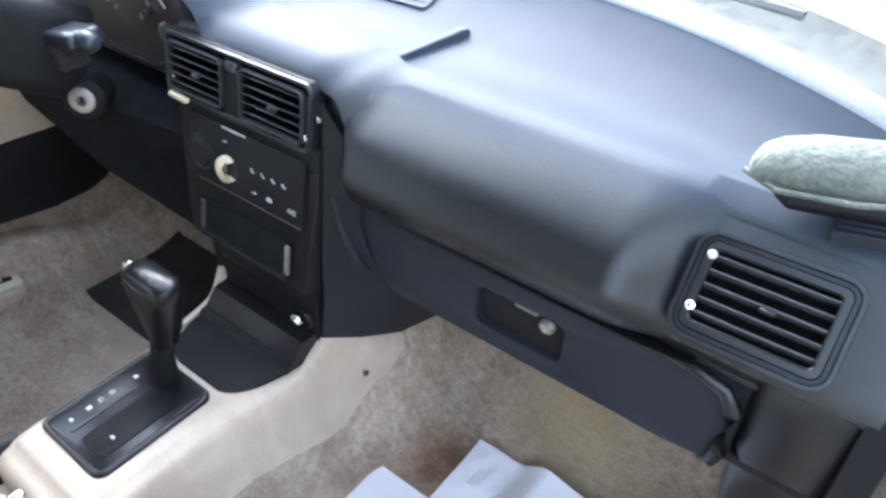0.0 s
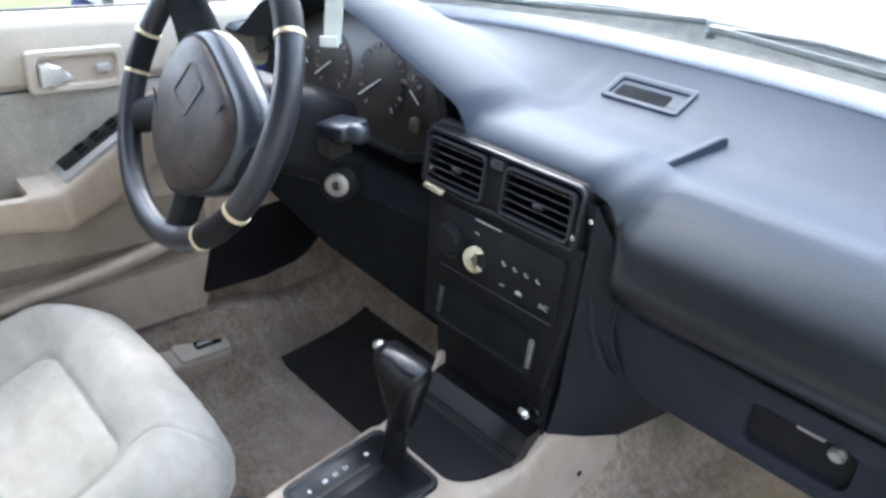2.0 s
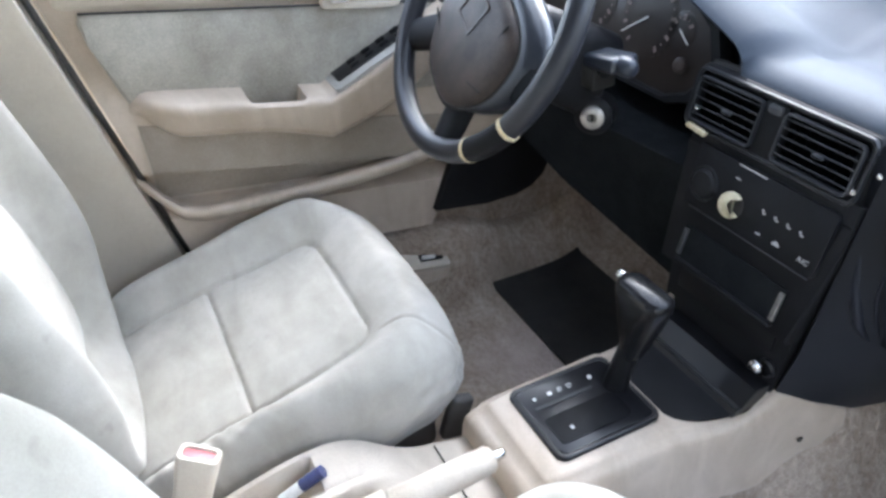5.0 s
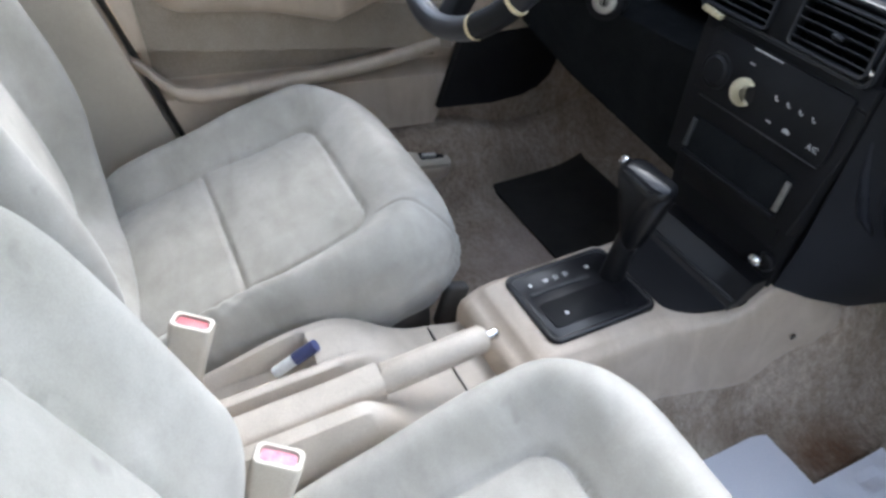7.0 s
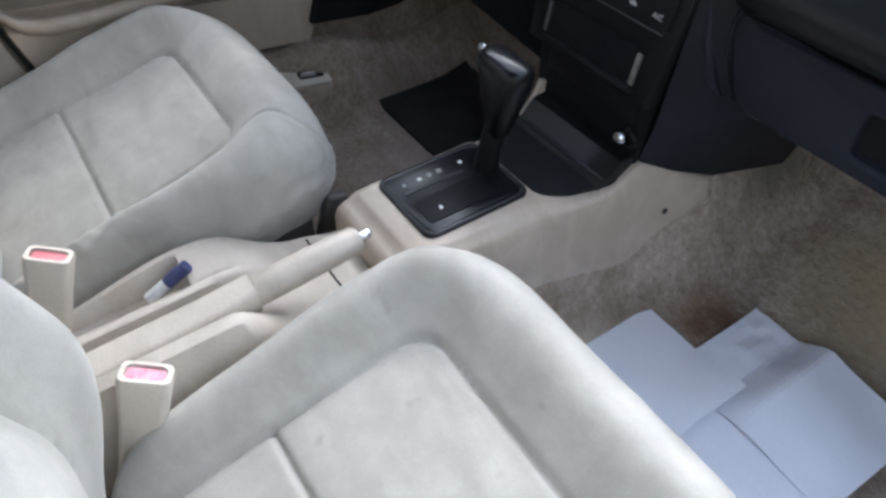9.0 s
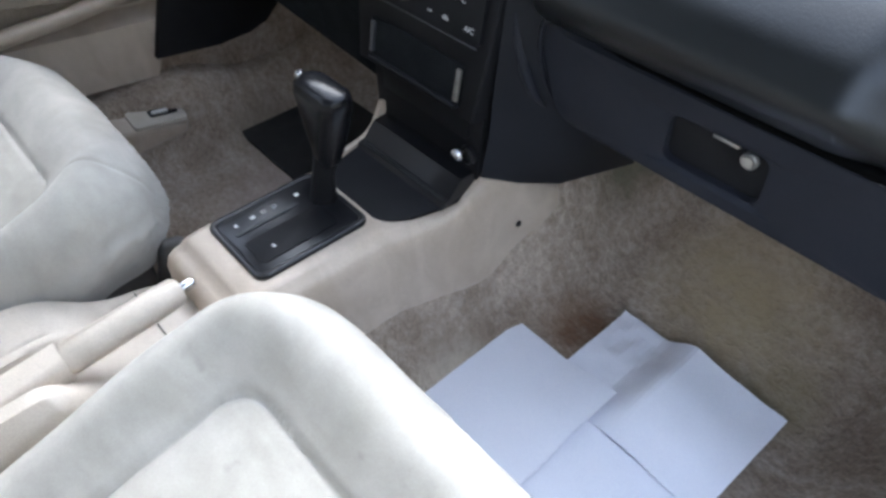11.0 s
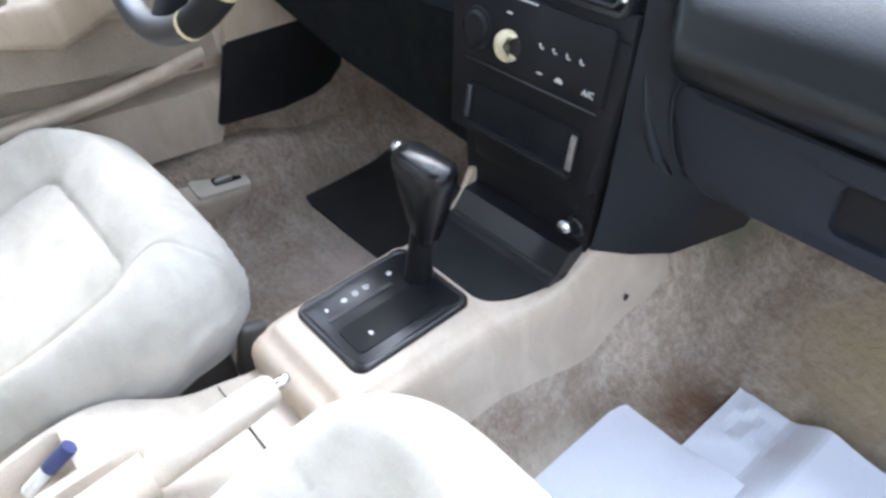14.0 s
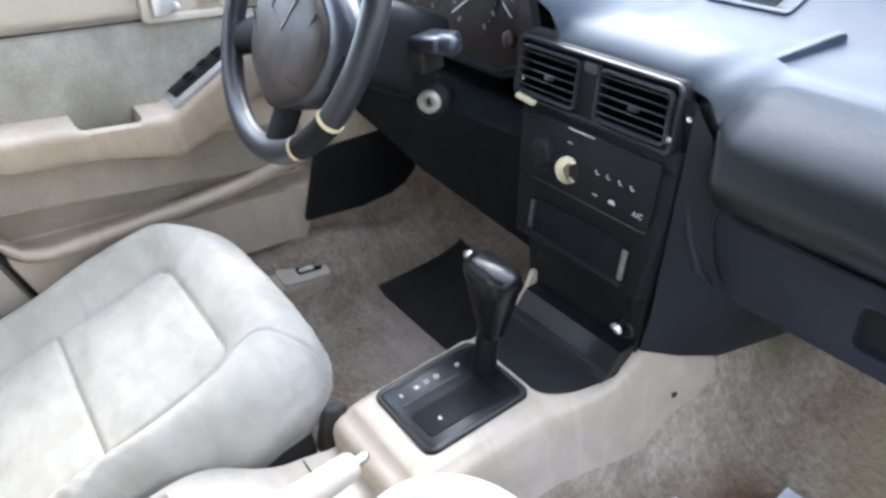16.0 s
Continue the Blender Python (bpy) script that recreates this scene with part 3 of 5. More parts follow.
DY = axes((-0.8, -0.4, 0.6), (0, 1, -0.147), (0, 0.147, 1))
ins = [(-0.338, 0.122), (0.46, 0.122), (0.44, -0.06), (0.25, -0.06), (-0.20, -0.080), (-0.262, -0.072), (-0.286, -0.050), (-0.340, 0.070), (-0.350, 0.104), (-0.347, 0.117)]
part("cloth_insert", slab(ins, 0.022, DY @ pose(0, 0, -0.012), 0.008), velour_door, door, "stained grey velour insert")


def arm_top(y):
    """The armrest falls forward, then climbs to carry the switches."""
    return 0.618 - 0.19 * (y + 0.69) + 0.62 * max(0.0, y + 0.335) - 0.03 * (1 - ease(-0.72, -0.66, y))


def arm_ring(y):
    t, o = arm_top(y), -0.812 + 0.092 * ease(-0.745, -0.60, y) * (1 - 0.25 * ease(-0.2, -0.06, y))
    b = t - 0.020 - 0.052 * ease(-0.745, -0.62, y) - 0.040 * ease(-0.5, -0.2, y)
    cup = ease(-0.490, -0.482, y) * (1 - ease(-0.388, -0.380, y))
    return [Vector((x, y, z)) for x, z in ((-0.83, t + 0.012 - 0.055 * cup), (-0.805, t + 0.010 - 0.055 * cup), (o - 0.020, t + 0.003 - 0.050 * cup), (o - 0.013, t + 0.001 - 0.006 * cup), (o - 0.005, t - 0.002 - 0.003 * cup), (o, t - 0.010), (o - 0.001, t - 0.020), (o - 0.010, b + 0.022), (o - 0.020, b + 0.006), (o - 0.032, b), (-0.83, b - 0.004))]


part("armrest", loft([arm_ring(-0.73 + 0.67 * i / 134) for i in range(135)]), beige, door, "beige moulded armrest", 50)

sw = axes((-0.766, -0.222, arm_top(-0.222) + 0.006), (0, 1, 0.43), (-1, 0, 0.05))
part("switch_panel", slab(rounded(0.215, 0.080, 0.008), 0.016, sw @ pose(0, -0.002, -0.014), 0.003), grey_panel, door, "grey window switch panel")
part("switch_plate", slab(rounded(0.185, 0.05, 0.006), 0.006, sw @ pose(0, 0.006, 0), 0.002), gloss_black, door, "black plate with window switches")
for i in range(4):
    for j in range(2):
        part("switch", slab(rounded(0.020, 0.012, 0.003), 0.003, sw @ pose(-0.045 + 0.036 * i, -0.004 + 0.019 * j, 0.006), 0.001), dash_dark, door)
hb = axes((-0.790, -0.225, 0.745 + belt(-0.225) + 0.01), (0, 1, -0.147), (0, 0.147, 1))
part("handle_bezel", frame_of(rounded(0.165, 0.074, 0.010), rounded(0.132, 0.048, 0.010), 0.012, hb), beige_light, door, "pale beige handle surround")
part("handle_cup", slab(rounded(0.132, 0.048, 0.010), 0.002, hb), beige, door)
part("door_handle", join(slab([(-0.064, -0.024), (-0.040, -0.024), (-0.012, -0.012), (-0.016, -0.004), (-0.034, 0.004), (-0.044, 0.016), (-0.064, 0.014)], 0.020, hb @ pose(0, 0, 0.002), 0.006)), satin, door, "pale satin inside door handle")
part("lock_knob", slab(rounded(0.024, 0.012, 0.003), 0.012, hb @ pose(0.044, 0, 0.003), 0.003), satin, door, "small chrome lock slider")
part("pocket_lip", loft([[Vector((x + a, y, z + b)) for a, b in ((-0.045, -0.018), (-0.004, -0.020), (0.006, -0.008), (0.006, 0.004), (0.0, 0.010), (-0.010, 0.011), (-0.016, 0.002), (-0.045, 0.0))] for x, y, z in ((-0.785, -0.722, 0.448), (-0.775, -0.706, 0.436), (-0.765, -0.685, 0.405), (-0.755, -0.660, 0.378), (-0.748, -0.62, 0.366), (-0.745, -0.55, 0.360), (-0.745, -0.45, 0.356), (-0.745, -0.36, 0.352), (-0.748, -0.26, 0.350), (-0.755, -0.16, 0.352), (-0.765, -0.10, 0.356))]), beige, door, "beige door pocket lip", 50)
part("window_glass", rbox((-0.87, -0.35, 0.98), (0.004, 0.9, 0.32), 0), side_glass, door, "clear side window").visible_shadow = False

shell("wall_left", rbox((-0.86, -0.05, 0.15), (0.05, 1.5, 0.55), 0.01), beige, "beige lower body side", "body side")
shell("wall_pillar", loft([[(-0.80, edge_y(z) - 0.12, z), (-0.772, edge_y(z) - 0.026, z), (-0.776, edge_y(z) - 0.012, z), (-0.80, edge_y(z) - 0.006, z), (-0.90, edge_y(z), z), (-0.90, -1.1, z), (-0.80, -1.1, z)] for z in (0.15, 0.6, 1.2)]), beige_light, "beige centre pillar trim beside driver seat", "pillar")
shell("wall_pillar_back", rbox((-0.905, -0.76, 0.65), (0.02, 0.25, 1.15), 0.004), beige_light, "beige body behind the door edge", "pillar")
shell("trim_pillar_seal", tube([(-0.79, edge_y(z) + 0.002, z) for z in (0.2, 0.4, 0.6, 0.84)], 0.006, 8), seal, "black door seal", "seal")
shell("wall_rear_left", rbox((-0.86, -1.35, 0.5), (0.05, 0.8, 0.75), 0.02), beige, "beige rear door panel", "rear door")
sill = thing("door_sill", "beige door sill trim with fuel and boot release lever", "sill", (-0.70, -0.3, 0.05))
part("cover", sheet(20, 8, lambda u, v: Vector((-0.80 + 0.14 * v, -0.72 + 0.58 * u + 0.03, 0.115 - 0.07 * v ** 3)), 0.02), beige, sill)
LV = axes((-0.6855, -0.1795, 0.1233), (1, 0, -0.26), (0, 1, -0.26))
part("hump", rbox((0, -0.02, -0.062), (0.064, 0.17, 0.11), 0.014, 3), beige, sill).matrix_parent_inverse @= LV
part("lever_base", slab(rounded(0.053, 0.118, 0.008), 0.010, LV @ pose(0, 0, -0.010), 0.003), beige_light, sill, "pale release lever plate")
# nothing is cut here: the recess's shade is a dark plate
part("recess_shade", slab(rounded(0.022, 0.062, 0.005), 0.0012, LV @ pose(-0.004, 0.016, 0)), dash_dark, sill, "dark plate for the shade in the lever recess")
part("lever", slab(rounded(0.008, 0.036, 0.003), 0.006, LV @ pose(-0.002, 0.008, 0.001), 0.002), satin, sill, "pale metal release lever")
shell("wall_kick", slab([(-0.120, 0.208), (0.02, 0.186), (0.10, 0.184), (0.145, 0.196), (0.178, 0.222), (0.195, 0.258), (0.20, 0.345), (0.111, 0.352), (-0.058, 0.366)], 0.02, axes((-0.755, 0, 0), (0, 1, 0), (0, 0, 1)), 0.004), dash_dark, "black footwell side panel", "kick panel")

shell("wall_kick_upper", slab([(-0.062, 0.360), (0.20, 0.340), (0.22, 0.60), (0.05, 0.60)], 0.02, axes((-0.762, 0, 0), (0, 1, 0), (0, 0, 1)), 0.003), beige, "beige body side over the footwell panel", "body side")
shell("wall_kick_carpet", rbox((-0.80, 0.05, 0.12), (0.045, 0.36, 0.26), 0.01), carpet, "carpeted body side beside the driver floor", "body side")
shell("wall_wheel_arch", sheet(12, 12, lambda u, v: Vector((-0.76 + 0.20 * u * u, 0.17 + 0.20 * u ** 0.7, 0.10 + 0.42 * v)), 0.02, (0, 1, 0)), carpet, "carpeted wheel arch in the driver footwell", "wheel arch")
# wings added to stop sky light leaking into the footwells
for side in (-1, 1):
    shell("wall_front_wing", rbox((side * 0.90, 0.58, 0.36), (0.05, 0.74, 0.78), 0.01), dash_dark, "unseen dark wing panel closing the footwell against light", "wing")
for side in (-1, 1):
    shell("wall_wing_top", loft([[Vector((side * x, y, z)) for x, z in ((0.74, 0.700), (0.74, 0.715), (0.86, 0.735), (0.93, 0.715), (0.95, 0.60), (0.92, 0.60))] for y in (0.13, 0.45, 1.6)]), paint, "grey green front wing, added to close a light leak", "wing")
shell("wall_firewall", rbox((0, 0.74, 0.40), (1.8, 0.05, 0.72), 0.01), dash_dark, "dark bulkhead behind the dashboard", "bulkhead")

# ---- dashboard ----
dash = thing("dashboard", "dusty charcoal vinyl dashboard with padded passenger roll", "dashboard", (0, 0.2, 0.45))
TAIL = [(0.42, 0.750), (0.440, 0.762), (0.455, 0.766), (0.47, 0.758)]
PASS = [(0.075, 0.575), (0.040, 0.588), (0.025, 0.610), (0.022, 0.627), (0.034, 0.645), (0.046, 0.664), (0.078, 0.689), (0.124, 0.7125), (0.158, 0.7170), (0.168, 0.7070), (0.300, 0.701), (0.384, 0.731)] + TAIL
RIGHT = [(0.085, 0.575), (0.058, 0.586), (0.050, 0.596), (0.056, 0.612), (0.066, 0.622), (0.086, 0.645), (0.112, 0.675), (0.140, 0.702), (0.163, 0.712), (0.173, 0.7055), (0.300, 0.702), (0.384, 0.731)] + TAIL
MID = [(0.20, 0.575), (0.16, 0.59), (0.13, 0.61), (0.10, 0.65), (0.075, 0.69), (0.060, 0.712), (0.066, 0.724), (0.098, 0.733), (0.182, 0.7260), (0.1915, 0.7140), (0.29, 0.7025), (0.384, 0.731)] + TAIL

SOFT = MID[:8] + [(0.177, 0.7238), (0.1865, 0.7120), (0.29, 0.7025), (0.384, 0.731)] + TAIL
MIXED = MID[:5] + [(0.062, 0.704), (0.072, 0.713), (0.110, 0.718), (0.171, 0.7208), (0.1805, 0.7095), (0.295, 0.702), (0.384, 0.731)] + TAIL


def hood_profile(h, reach=0.5):
    """The binnacle's cross-section with its lip at height h; reach: how far back its crown goes."""
    r = h - 0.735
    a, b, c = (1 - 0.85 * ease(reach - 0.13, reach + 0.06, y) for y in (0.22, 0.295, 0.384))
    return [(0.20, 0.575), (0.17, 0.59), (0.16, 0.62), (0.155, h - 0.035), (0.10, h - 0.022), (0.078, h - 0.012), (0.070, h - 0.003), (0.080, h + 0.006), (0.135, h + 0.006), (0.22, 0.719 + 1.0 * r * a), (0.295, 0.697 + 0.80 * r * b), (0.384, 0.730 + 0.18 * r * c)] + TAIL


LOBE = MID[:7] + [(0.092, 0.737), (0.165, 0.737), (0.205, 0.728), (0.275, 0.705), (0.384, 0.731)] + TAIL
HOOD = ((-0.80, 0.738, 0.5), (-0.745, 0.742, 0.5), (-0.70, 0.770, 0.5), (-0.64, 0.810, 0.5), (-0.56, 0.842, 0.5), (-0.48, 0.857, 0.5), (-0.40, 0.853, 0.5), (-0.34, 0.837, 0.49), (-0.298, 0.822, 0.47), (-0.244, 0.801, 0.44), (-0.192, 0.782, 0.40), (-0.15, 0.766, 0.35), (-0.118, 0.752, 0.32))
DASH_KEYS = [(x, hood_profile(h, back)) for x, h, back in HOOD] + [(-0.100, LOBE), (-0.074, MID), (0.03, MID), (0.108, SOFT), (0.146, MIXED), (0.188, PASS), (0.52, PASS), (0.60, RIGHT), (0.80, RIGHT)]


def dash_ring(x):
    ring = []
    near = [between(DASH_KEYS, x + 0.0030 * k) for k in range(-3, 4)]
    for y, z in ((sum(p[0] for p in c) / 7, sum(p[1] for p in c) / 7) for c in zip(*near)):
        if y > 0.19:
            y = 0.19 + (y - 0.19) * (1 - 0.80 * min(abs(x) / 0.72, 1.1) ** 2.6)
        ring.append(Vector((x, y, z)))
    ring += [Vector((x, 0.50 - 0.2 * min(abs(x) / 0.72, 1) ** 2.6, 0.60)), Vector((x, 0.30, 0.56))]
    return ring


part("top_pad", loft([dash_ring(-0.80 + 1.575 * i / 210) for i in range(211)]), dash_vinyl, dash, "dusty charcoal padded top, coloured paler for its light", 55)

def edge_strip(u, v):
    ring = dash_ring(-0.74 + 1.50 * u)
    a, b = ring[12], ring[14]
    return a.lerp(b, 0.1 + 1.0 * v) + Vector((0, 0, 0.003 + 0.003 * math.sin(math.pi * v)))


# paler than the vinyl: sky light on the lip painted into the strip
edge_glare = surface("edge_glare_vinyl", (0.21, 0.22, 0.235), (0.17, 0.18, 0.20), 12, 0.55, 0.05, 300, spec=0.3)
part("edge_strip", sheet(90, 6, edge_strip, 0.004), edge_glare, dash, "pale strip along the windscreen, sky light in its colour", 60)
BROW = [(0.160, 0.070), (0.168, 0.096), (0.180, 0.112), (0.200, 0.122), (0.240, 0.130), (0.300, 0.132), (0.40, 0.136), (0.53, 0.138), (0.60, 0.136)]


def brow_y(x):
    """The far edge of the passenger's padded roll, curving down at its inner end."""
    for (a, p), (b, q) in zip(BROW, BROW[1:]):
        if x <= b:
            return p + (q - p) * (max(x, a) - a) / (b - a)
    return BROW[-1][1]


def roll_at(u, v):
    """The padded roll's skin: from its lower lip up over the front to the brow."""
    x = 0.162 + 0.598 * u
    line = dash_ring(x)[1:11]
    k = next((i for i in range(3, len(line)) if line[i].y >= brow_y(x)), len(line) - 1)
    a, b = line[k - 1], line[k]
    line = line[:k] + [a.lerp(b, min(max((brow_y(x) - a.y) / max(b.y - a.y, 1e-5), 0.0), 1.0))]
    for turn in range(3):
        line = [line[0]] + [p.lerp(q, k) for p, q in zip(line, line[1:]) for k in (0.25, 0.75)] + [line[-1]]
    total = sum((q - p).length for p, q in zip(line, line[1:]))
    go = v * total
    for p, q in zip(line, line[1:]):
        step = (q - p).length
        if go <= step or q is line[-1]:
            way = (q - p).normalized()
            lift = 0.0012 + 0.0025 * ease(0.0, 0.10, v) * (1 - ease(0.5, 0.8, v)) * (1 - ease(0.30, 0.50, x)) - 0.005 * (1 - ease(0.160, 0.180, x)) - 0.0075 * ease(0.584, 0.600, x) * ease(0.03, 0.12, v) * (1 - ease(0.86, 0.97, v)) - 0.004 * ease(0.70, 0.76, x)
            return p + way * go + Vector((0, -way.z, way.y)) * lift
        go -= step


part("passenger_roll", sheet(120, 60, roll_at, 0.003, (0, 0.4, -0.9)), dash_vinyl, dash, "grained black padded roll, coloured paler along its top", 60)
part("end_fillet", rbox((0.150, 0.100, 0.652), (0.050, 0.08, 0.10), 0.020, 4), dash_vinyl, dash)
# black box standing for the shade in the gap above the lid
part("gap_bar", rbox((0.43, 0.090, 0.574), (0.56, 0.06, 0.006), 0.001), mat_black, dash, "dark bar for the shade in the gap over glovebox")
gl = axes((0.455, 0.050, 0.516), (1, 0, 0), (0, 0.07, 1))
hole = rounded(0.116, 0.056, 0.012, 5, -0.030, -0.004)


def lid_outline():
    """A rounded lid whose inner end slants: as many points as the hole's outline."""
    pts = []
    for x, y in rounded(0.488, 0.112, 0.020, 5, -0.034, 0.002):
        pts.append((x + (0.042 * max((0.058 - y) / 0.112, 0.0) ** 1.6 if x < -0.1 else 0.0), y))
    return pts


glove = part("glovebox_door", frame_of(lid_outline(), hole, 0.020, gl @ pose(0, 0, -0.014)), dash_blue, dash, "slate blue glovebox lid", 30)
part("handle_recess", slab(hole, 0.003, gl @ pose(0, 0, -0.014)), dash_dark, dash, "dark recessed pull")
part("lid_surround", slab([(-0.31, 0.06), (0.22, 0.06), (0.22, -0.050), (-0.21, -0.050), (-0.27, -0.035), (-0.30, 0.0)], 0.02, gl @ pose(0, 0, -0.040), 0.006), dash_blue, dash)
part("knee_ridge", tube([(0.146, 0.047, 0.600), (0.149, 0.042, 0.575), (0.156, 0.040, 0.538), (0.162, 0.043, 0.508), (0.171, 0.051, 0.474), (0.184, 0.062, 0.452)], [0.002, 0.005, 0.007, 0.008, 0.007, 0.002], 12), dash_blue, dash, "rounded ridge at the glovebox end", 80)
part("lid_end", tube([(0.230, 0.049, 0.583), (0.200, 0.049, 0.584), (0.188, 0.049, 0.580), (0.183, 0.049, 0.570), (0.181, 0.049, 0.550), (0.181, 0.052, 0.524), (0.185, 0.058, 0.492), (0.193, 0.066, 0.464)], [0.002, 0.003, 0.003, 0.003, 0.003, 0.003, 0.003, 0.001], 10), dash_blue, dash, "rounded end of the glovebox lid", 80)
part("key_lock", lathe([(0.0092, 0.0), (0.0092, 0.005), (0.0080, 0.0065), (0.0068, 0.0055), (0.0060, 0.0085), (0.0025, 0.0085)], gl @ pose(0.008, 0.016, 0.000), 16), steel, dash, "chrome glovebox lock")
part("pull_bar", slab(rounded(0.030, 0.0035, 0.001), 0.005, gl @ pose(-0.022, 0.022, -0.004), 0.001), steel, dash)
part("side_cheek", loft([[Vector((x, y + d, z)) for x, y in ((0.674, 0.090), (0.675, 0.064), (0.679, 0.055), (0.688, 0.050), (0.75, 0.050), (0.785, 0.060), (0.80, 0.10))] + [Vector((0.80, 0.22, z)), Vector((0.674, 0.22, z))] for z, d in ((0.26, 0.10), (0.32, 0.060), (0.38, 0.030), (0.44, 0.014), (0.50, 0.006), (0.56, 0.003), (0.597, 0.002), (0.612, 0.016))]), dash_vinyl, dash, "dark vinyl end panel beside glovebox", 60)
# solid bar in near black: the shade under the roll put into colour
part("gap_shade", tube([(0.185, 0.060, 0.582), (0.30, 0.052, 0.579), (0.45, 0.050, 0.577), (0.62, 0.052, 0.576)], [0.003, 0.006, 0.006, 0.006], 8), shade_black, dash, "black bar for the shade between roll and glovebox lid", 80)
part("lid_edge", tube([(0.50, 0.054, 0.574), (0.62, 0.050, 0.573), (0.654, 0.048, 0.566), (0.667, 0.047, 0.545), (0.667, 0.045, 0.49), (0.662, 0.047, 0.466), (0.650, 0.052, 0.458)], [0.003, 0.006, 0.008, 0.010, 0.010, 0.008, 0.004], 12), knob_black, dash, "black rounded lid surround", 80)
shell("wall_kick_right", slab([(0.02, 0.06), (0.40, 0.06), (0.40, 0.60), (0.05, 0.60)], 0.03, axes((0.765, 0, 0), (0, 1, 0), (0, 0, 1)), 0.004), dash_dark, "dark footwell side panel under the dashboard end", "kick panel")
part("inner_wall", rbox((0.225, 0.12, 0.52), (0.15, 0.06, 0.10), 0.004), slate_shaded, dash)
part("under_tray", sheet(20, 8, lambda u, v: Vector((0.20 + 0.56 * u, 0.06 + 0.30 * v, 0.472 - 0.01 * v)), 0.012), dash_dark, dash, "dark underside")
# carried lower and deeper than known, to keep the footwell dark
part("knee_panel", loft([[Vector((x, y0, 0.565)), Vector((x, y0 + 0.03, z0)), Vector((x, y0 + 0.40, z0 - 0.05)), Vector((x, y0 + 0.40, 0.565))] for x, y0, z0 in ((-0.76, 0.02, 0.43), (-0.45, 0.0, 0.39), (-0.145, 0.03, 0.33))]), slot_dark, dash, "black knee panel under the column")
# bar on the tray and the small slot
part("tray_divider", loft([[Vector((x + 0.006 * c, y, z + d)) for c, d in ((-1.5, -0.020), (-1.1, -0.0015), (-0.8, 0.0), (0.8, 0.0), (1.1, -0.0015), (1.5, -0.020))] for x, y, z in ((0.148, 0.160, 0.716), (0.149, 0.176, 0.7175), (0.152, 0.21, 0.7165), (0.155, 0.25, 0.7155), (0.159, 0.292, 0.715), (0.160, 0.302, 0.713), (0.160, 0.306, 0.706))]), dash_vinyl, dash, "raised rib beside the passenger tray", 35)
st = axes((0.013, 0.353, 0.7203), (1, 0, 0), (0, 0.955, 0.297))
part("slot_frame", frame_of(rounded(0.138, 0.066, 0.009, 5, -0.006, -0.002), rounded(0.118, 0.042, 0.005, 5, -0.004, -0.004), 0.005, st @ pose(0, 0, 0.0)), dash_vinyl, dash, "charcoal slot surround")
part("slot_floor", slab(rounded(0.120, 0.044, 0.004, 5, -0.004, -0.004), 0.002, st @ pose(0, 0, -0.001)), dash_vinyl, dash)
# flat plate, the slot's inner shade put into its colour
part("slot_shade", slab(rounded(0.088, 0.029, 0.003, 5, -0.011, -0.010), 0.0015, st @ pose(0, 0, 0.0012)), slot_dark, dash, "dark plate for the shade in the slot")
part("slot_plug", slab(rounded(0.026, 0.005, 0.002, 5, 0.048, -0.022), 0.002, st @ pose(0, 0, 0.001)), mat_black, dash)


def vent(origin, xw, yw, w, h, slats, frame_w, mats, label, back=-0.014):
    """A rectangular air vent with slats, upright vanes, a surround and a small thumb tab."""
    v = axes(origin, xw, yw)
    a = part("air_vent", frame_of(rounded(w, h, 0.010), rounded(w - 2 * frame_w, h - 2 * frame_w, 0.005), 0.007, v), mats[0], dash, label)
    # shallow plate, the shaft's shade put into its colour
    part("vent_back", slab(rounded(w - frame_w, h - frame_w, 0.005), 0.0015, v @ pose(0, 0, back)), shade_black, a)
    for i in range(slats):
        y = (h - 2 * frame_w) * ((i + 0.5) / slats - 0.5)
        part("slat", rbox((0, 0, 0), (w - 2 * frame_w, 0.0020, 0.011), 0.0008, 1), mats[1], a).matrix_parent_inverse @= v @ pose(0, y, 0.0005, -22, 0, 0)
    for i in range(6):
        part("vane", rbox((0, 0, 0), (0.0012, h - 2 * frame_w, 0.004), 0), shade_black, a).matrix_parent_inverse @= v @ pose((w - 2 * frame_w) * ((i + 0.5) / 6 - 0.5), 0, back + 0.003)
    part("tab", rbox((0, 0, 0), (0.016, 0.006, 0.008), 0.002, 1), mats[0], a).matrix_parent_inverse @= v @ pose(0.005, -0.002, 0.006)
    return a, v


sv, svm = vent((0.656, 0.0755, 0.6525), (1, 0.03, 0), (0, 0.65, 0.76), 0.126, 0.085, 5, 0.009, (dash_vinyl, slat_grey), "charcoal side air vent with grey slats", -0.006)
part("vent_rim", frame_of(rounded(0.146, 0.105, 0.021), rounded(0.134, 0.093, 0.015), 0.022, svm @ pose(0, 0, -0.014)), dash_vinyl, dash, "charcoal raised outer rim", 60)
part("vent_groove", frame_of(rounded(0.136, 0.095, 0.015), rounded(0.123, 0.082, 0.012), 0.010, svm @ pose(0, 0, -0.008)), vent_frame, dash, "dark groove round the vent")
for x, y in ((-0.056, 0.028), (-0.056, -0.022)):
    part("screw", lathe([(0.0045, 0.0), (0.0045, 0.002), (0.003, 0.003)], svm @ pose(x, y, 0.006), 12), chrome if y < 0 else steel, sv, "bright screw head")

for i in range(5):
    part("demister_slat", rbox((0.72, 0.135 + 0.010 * i, 0.716), (0.085, 0.003, 0.012), 0.001, 1, Matrix.Rotation(radians(18), 3, "Z")), dash_blue, dash)

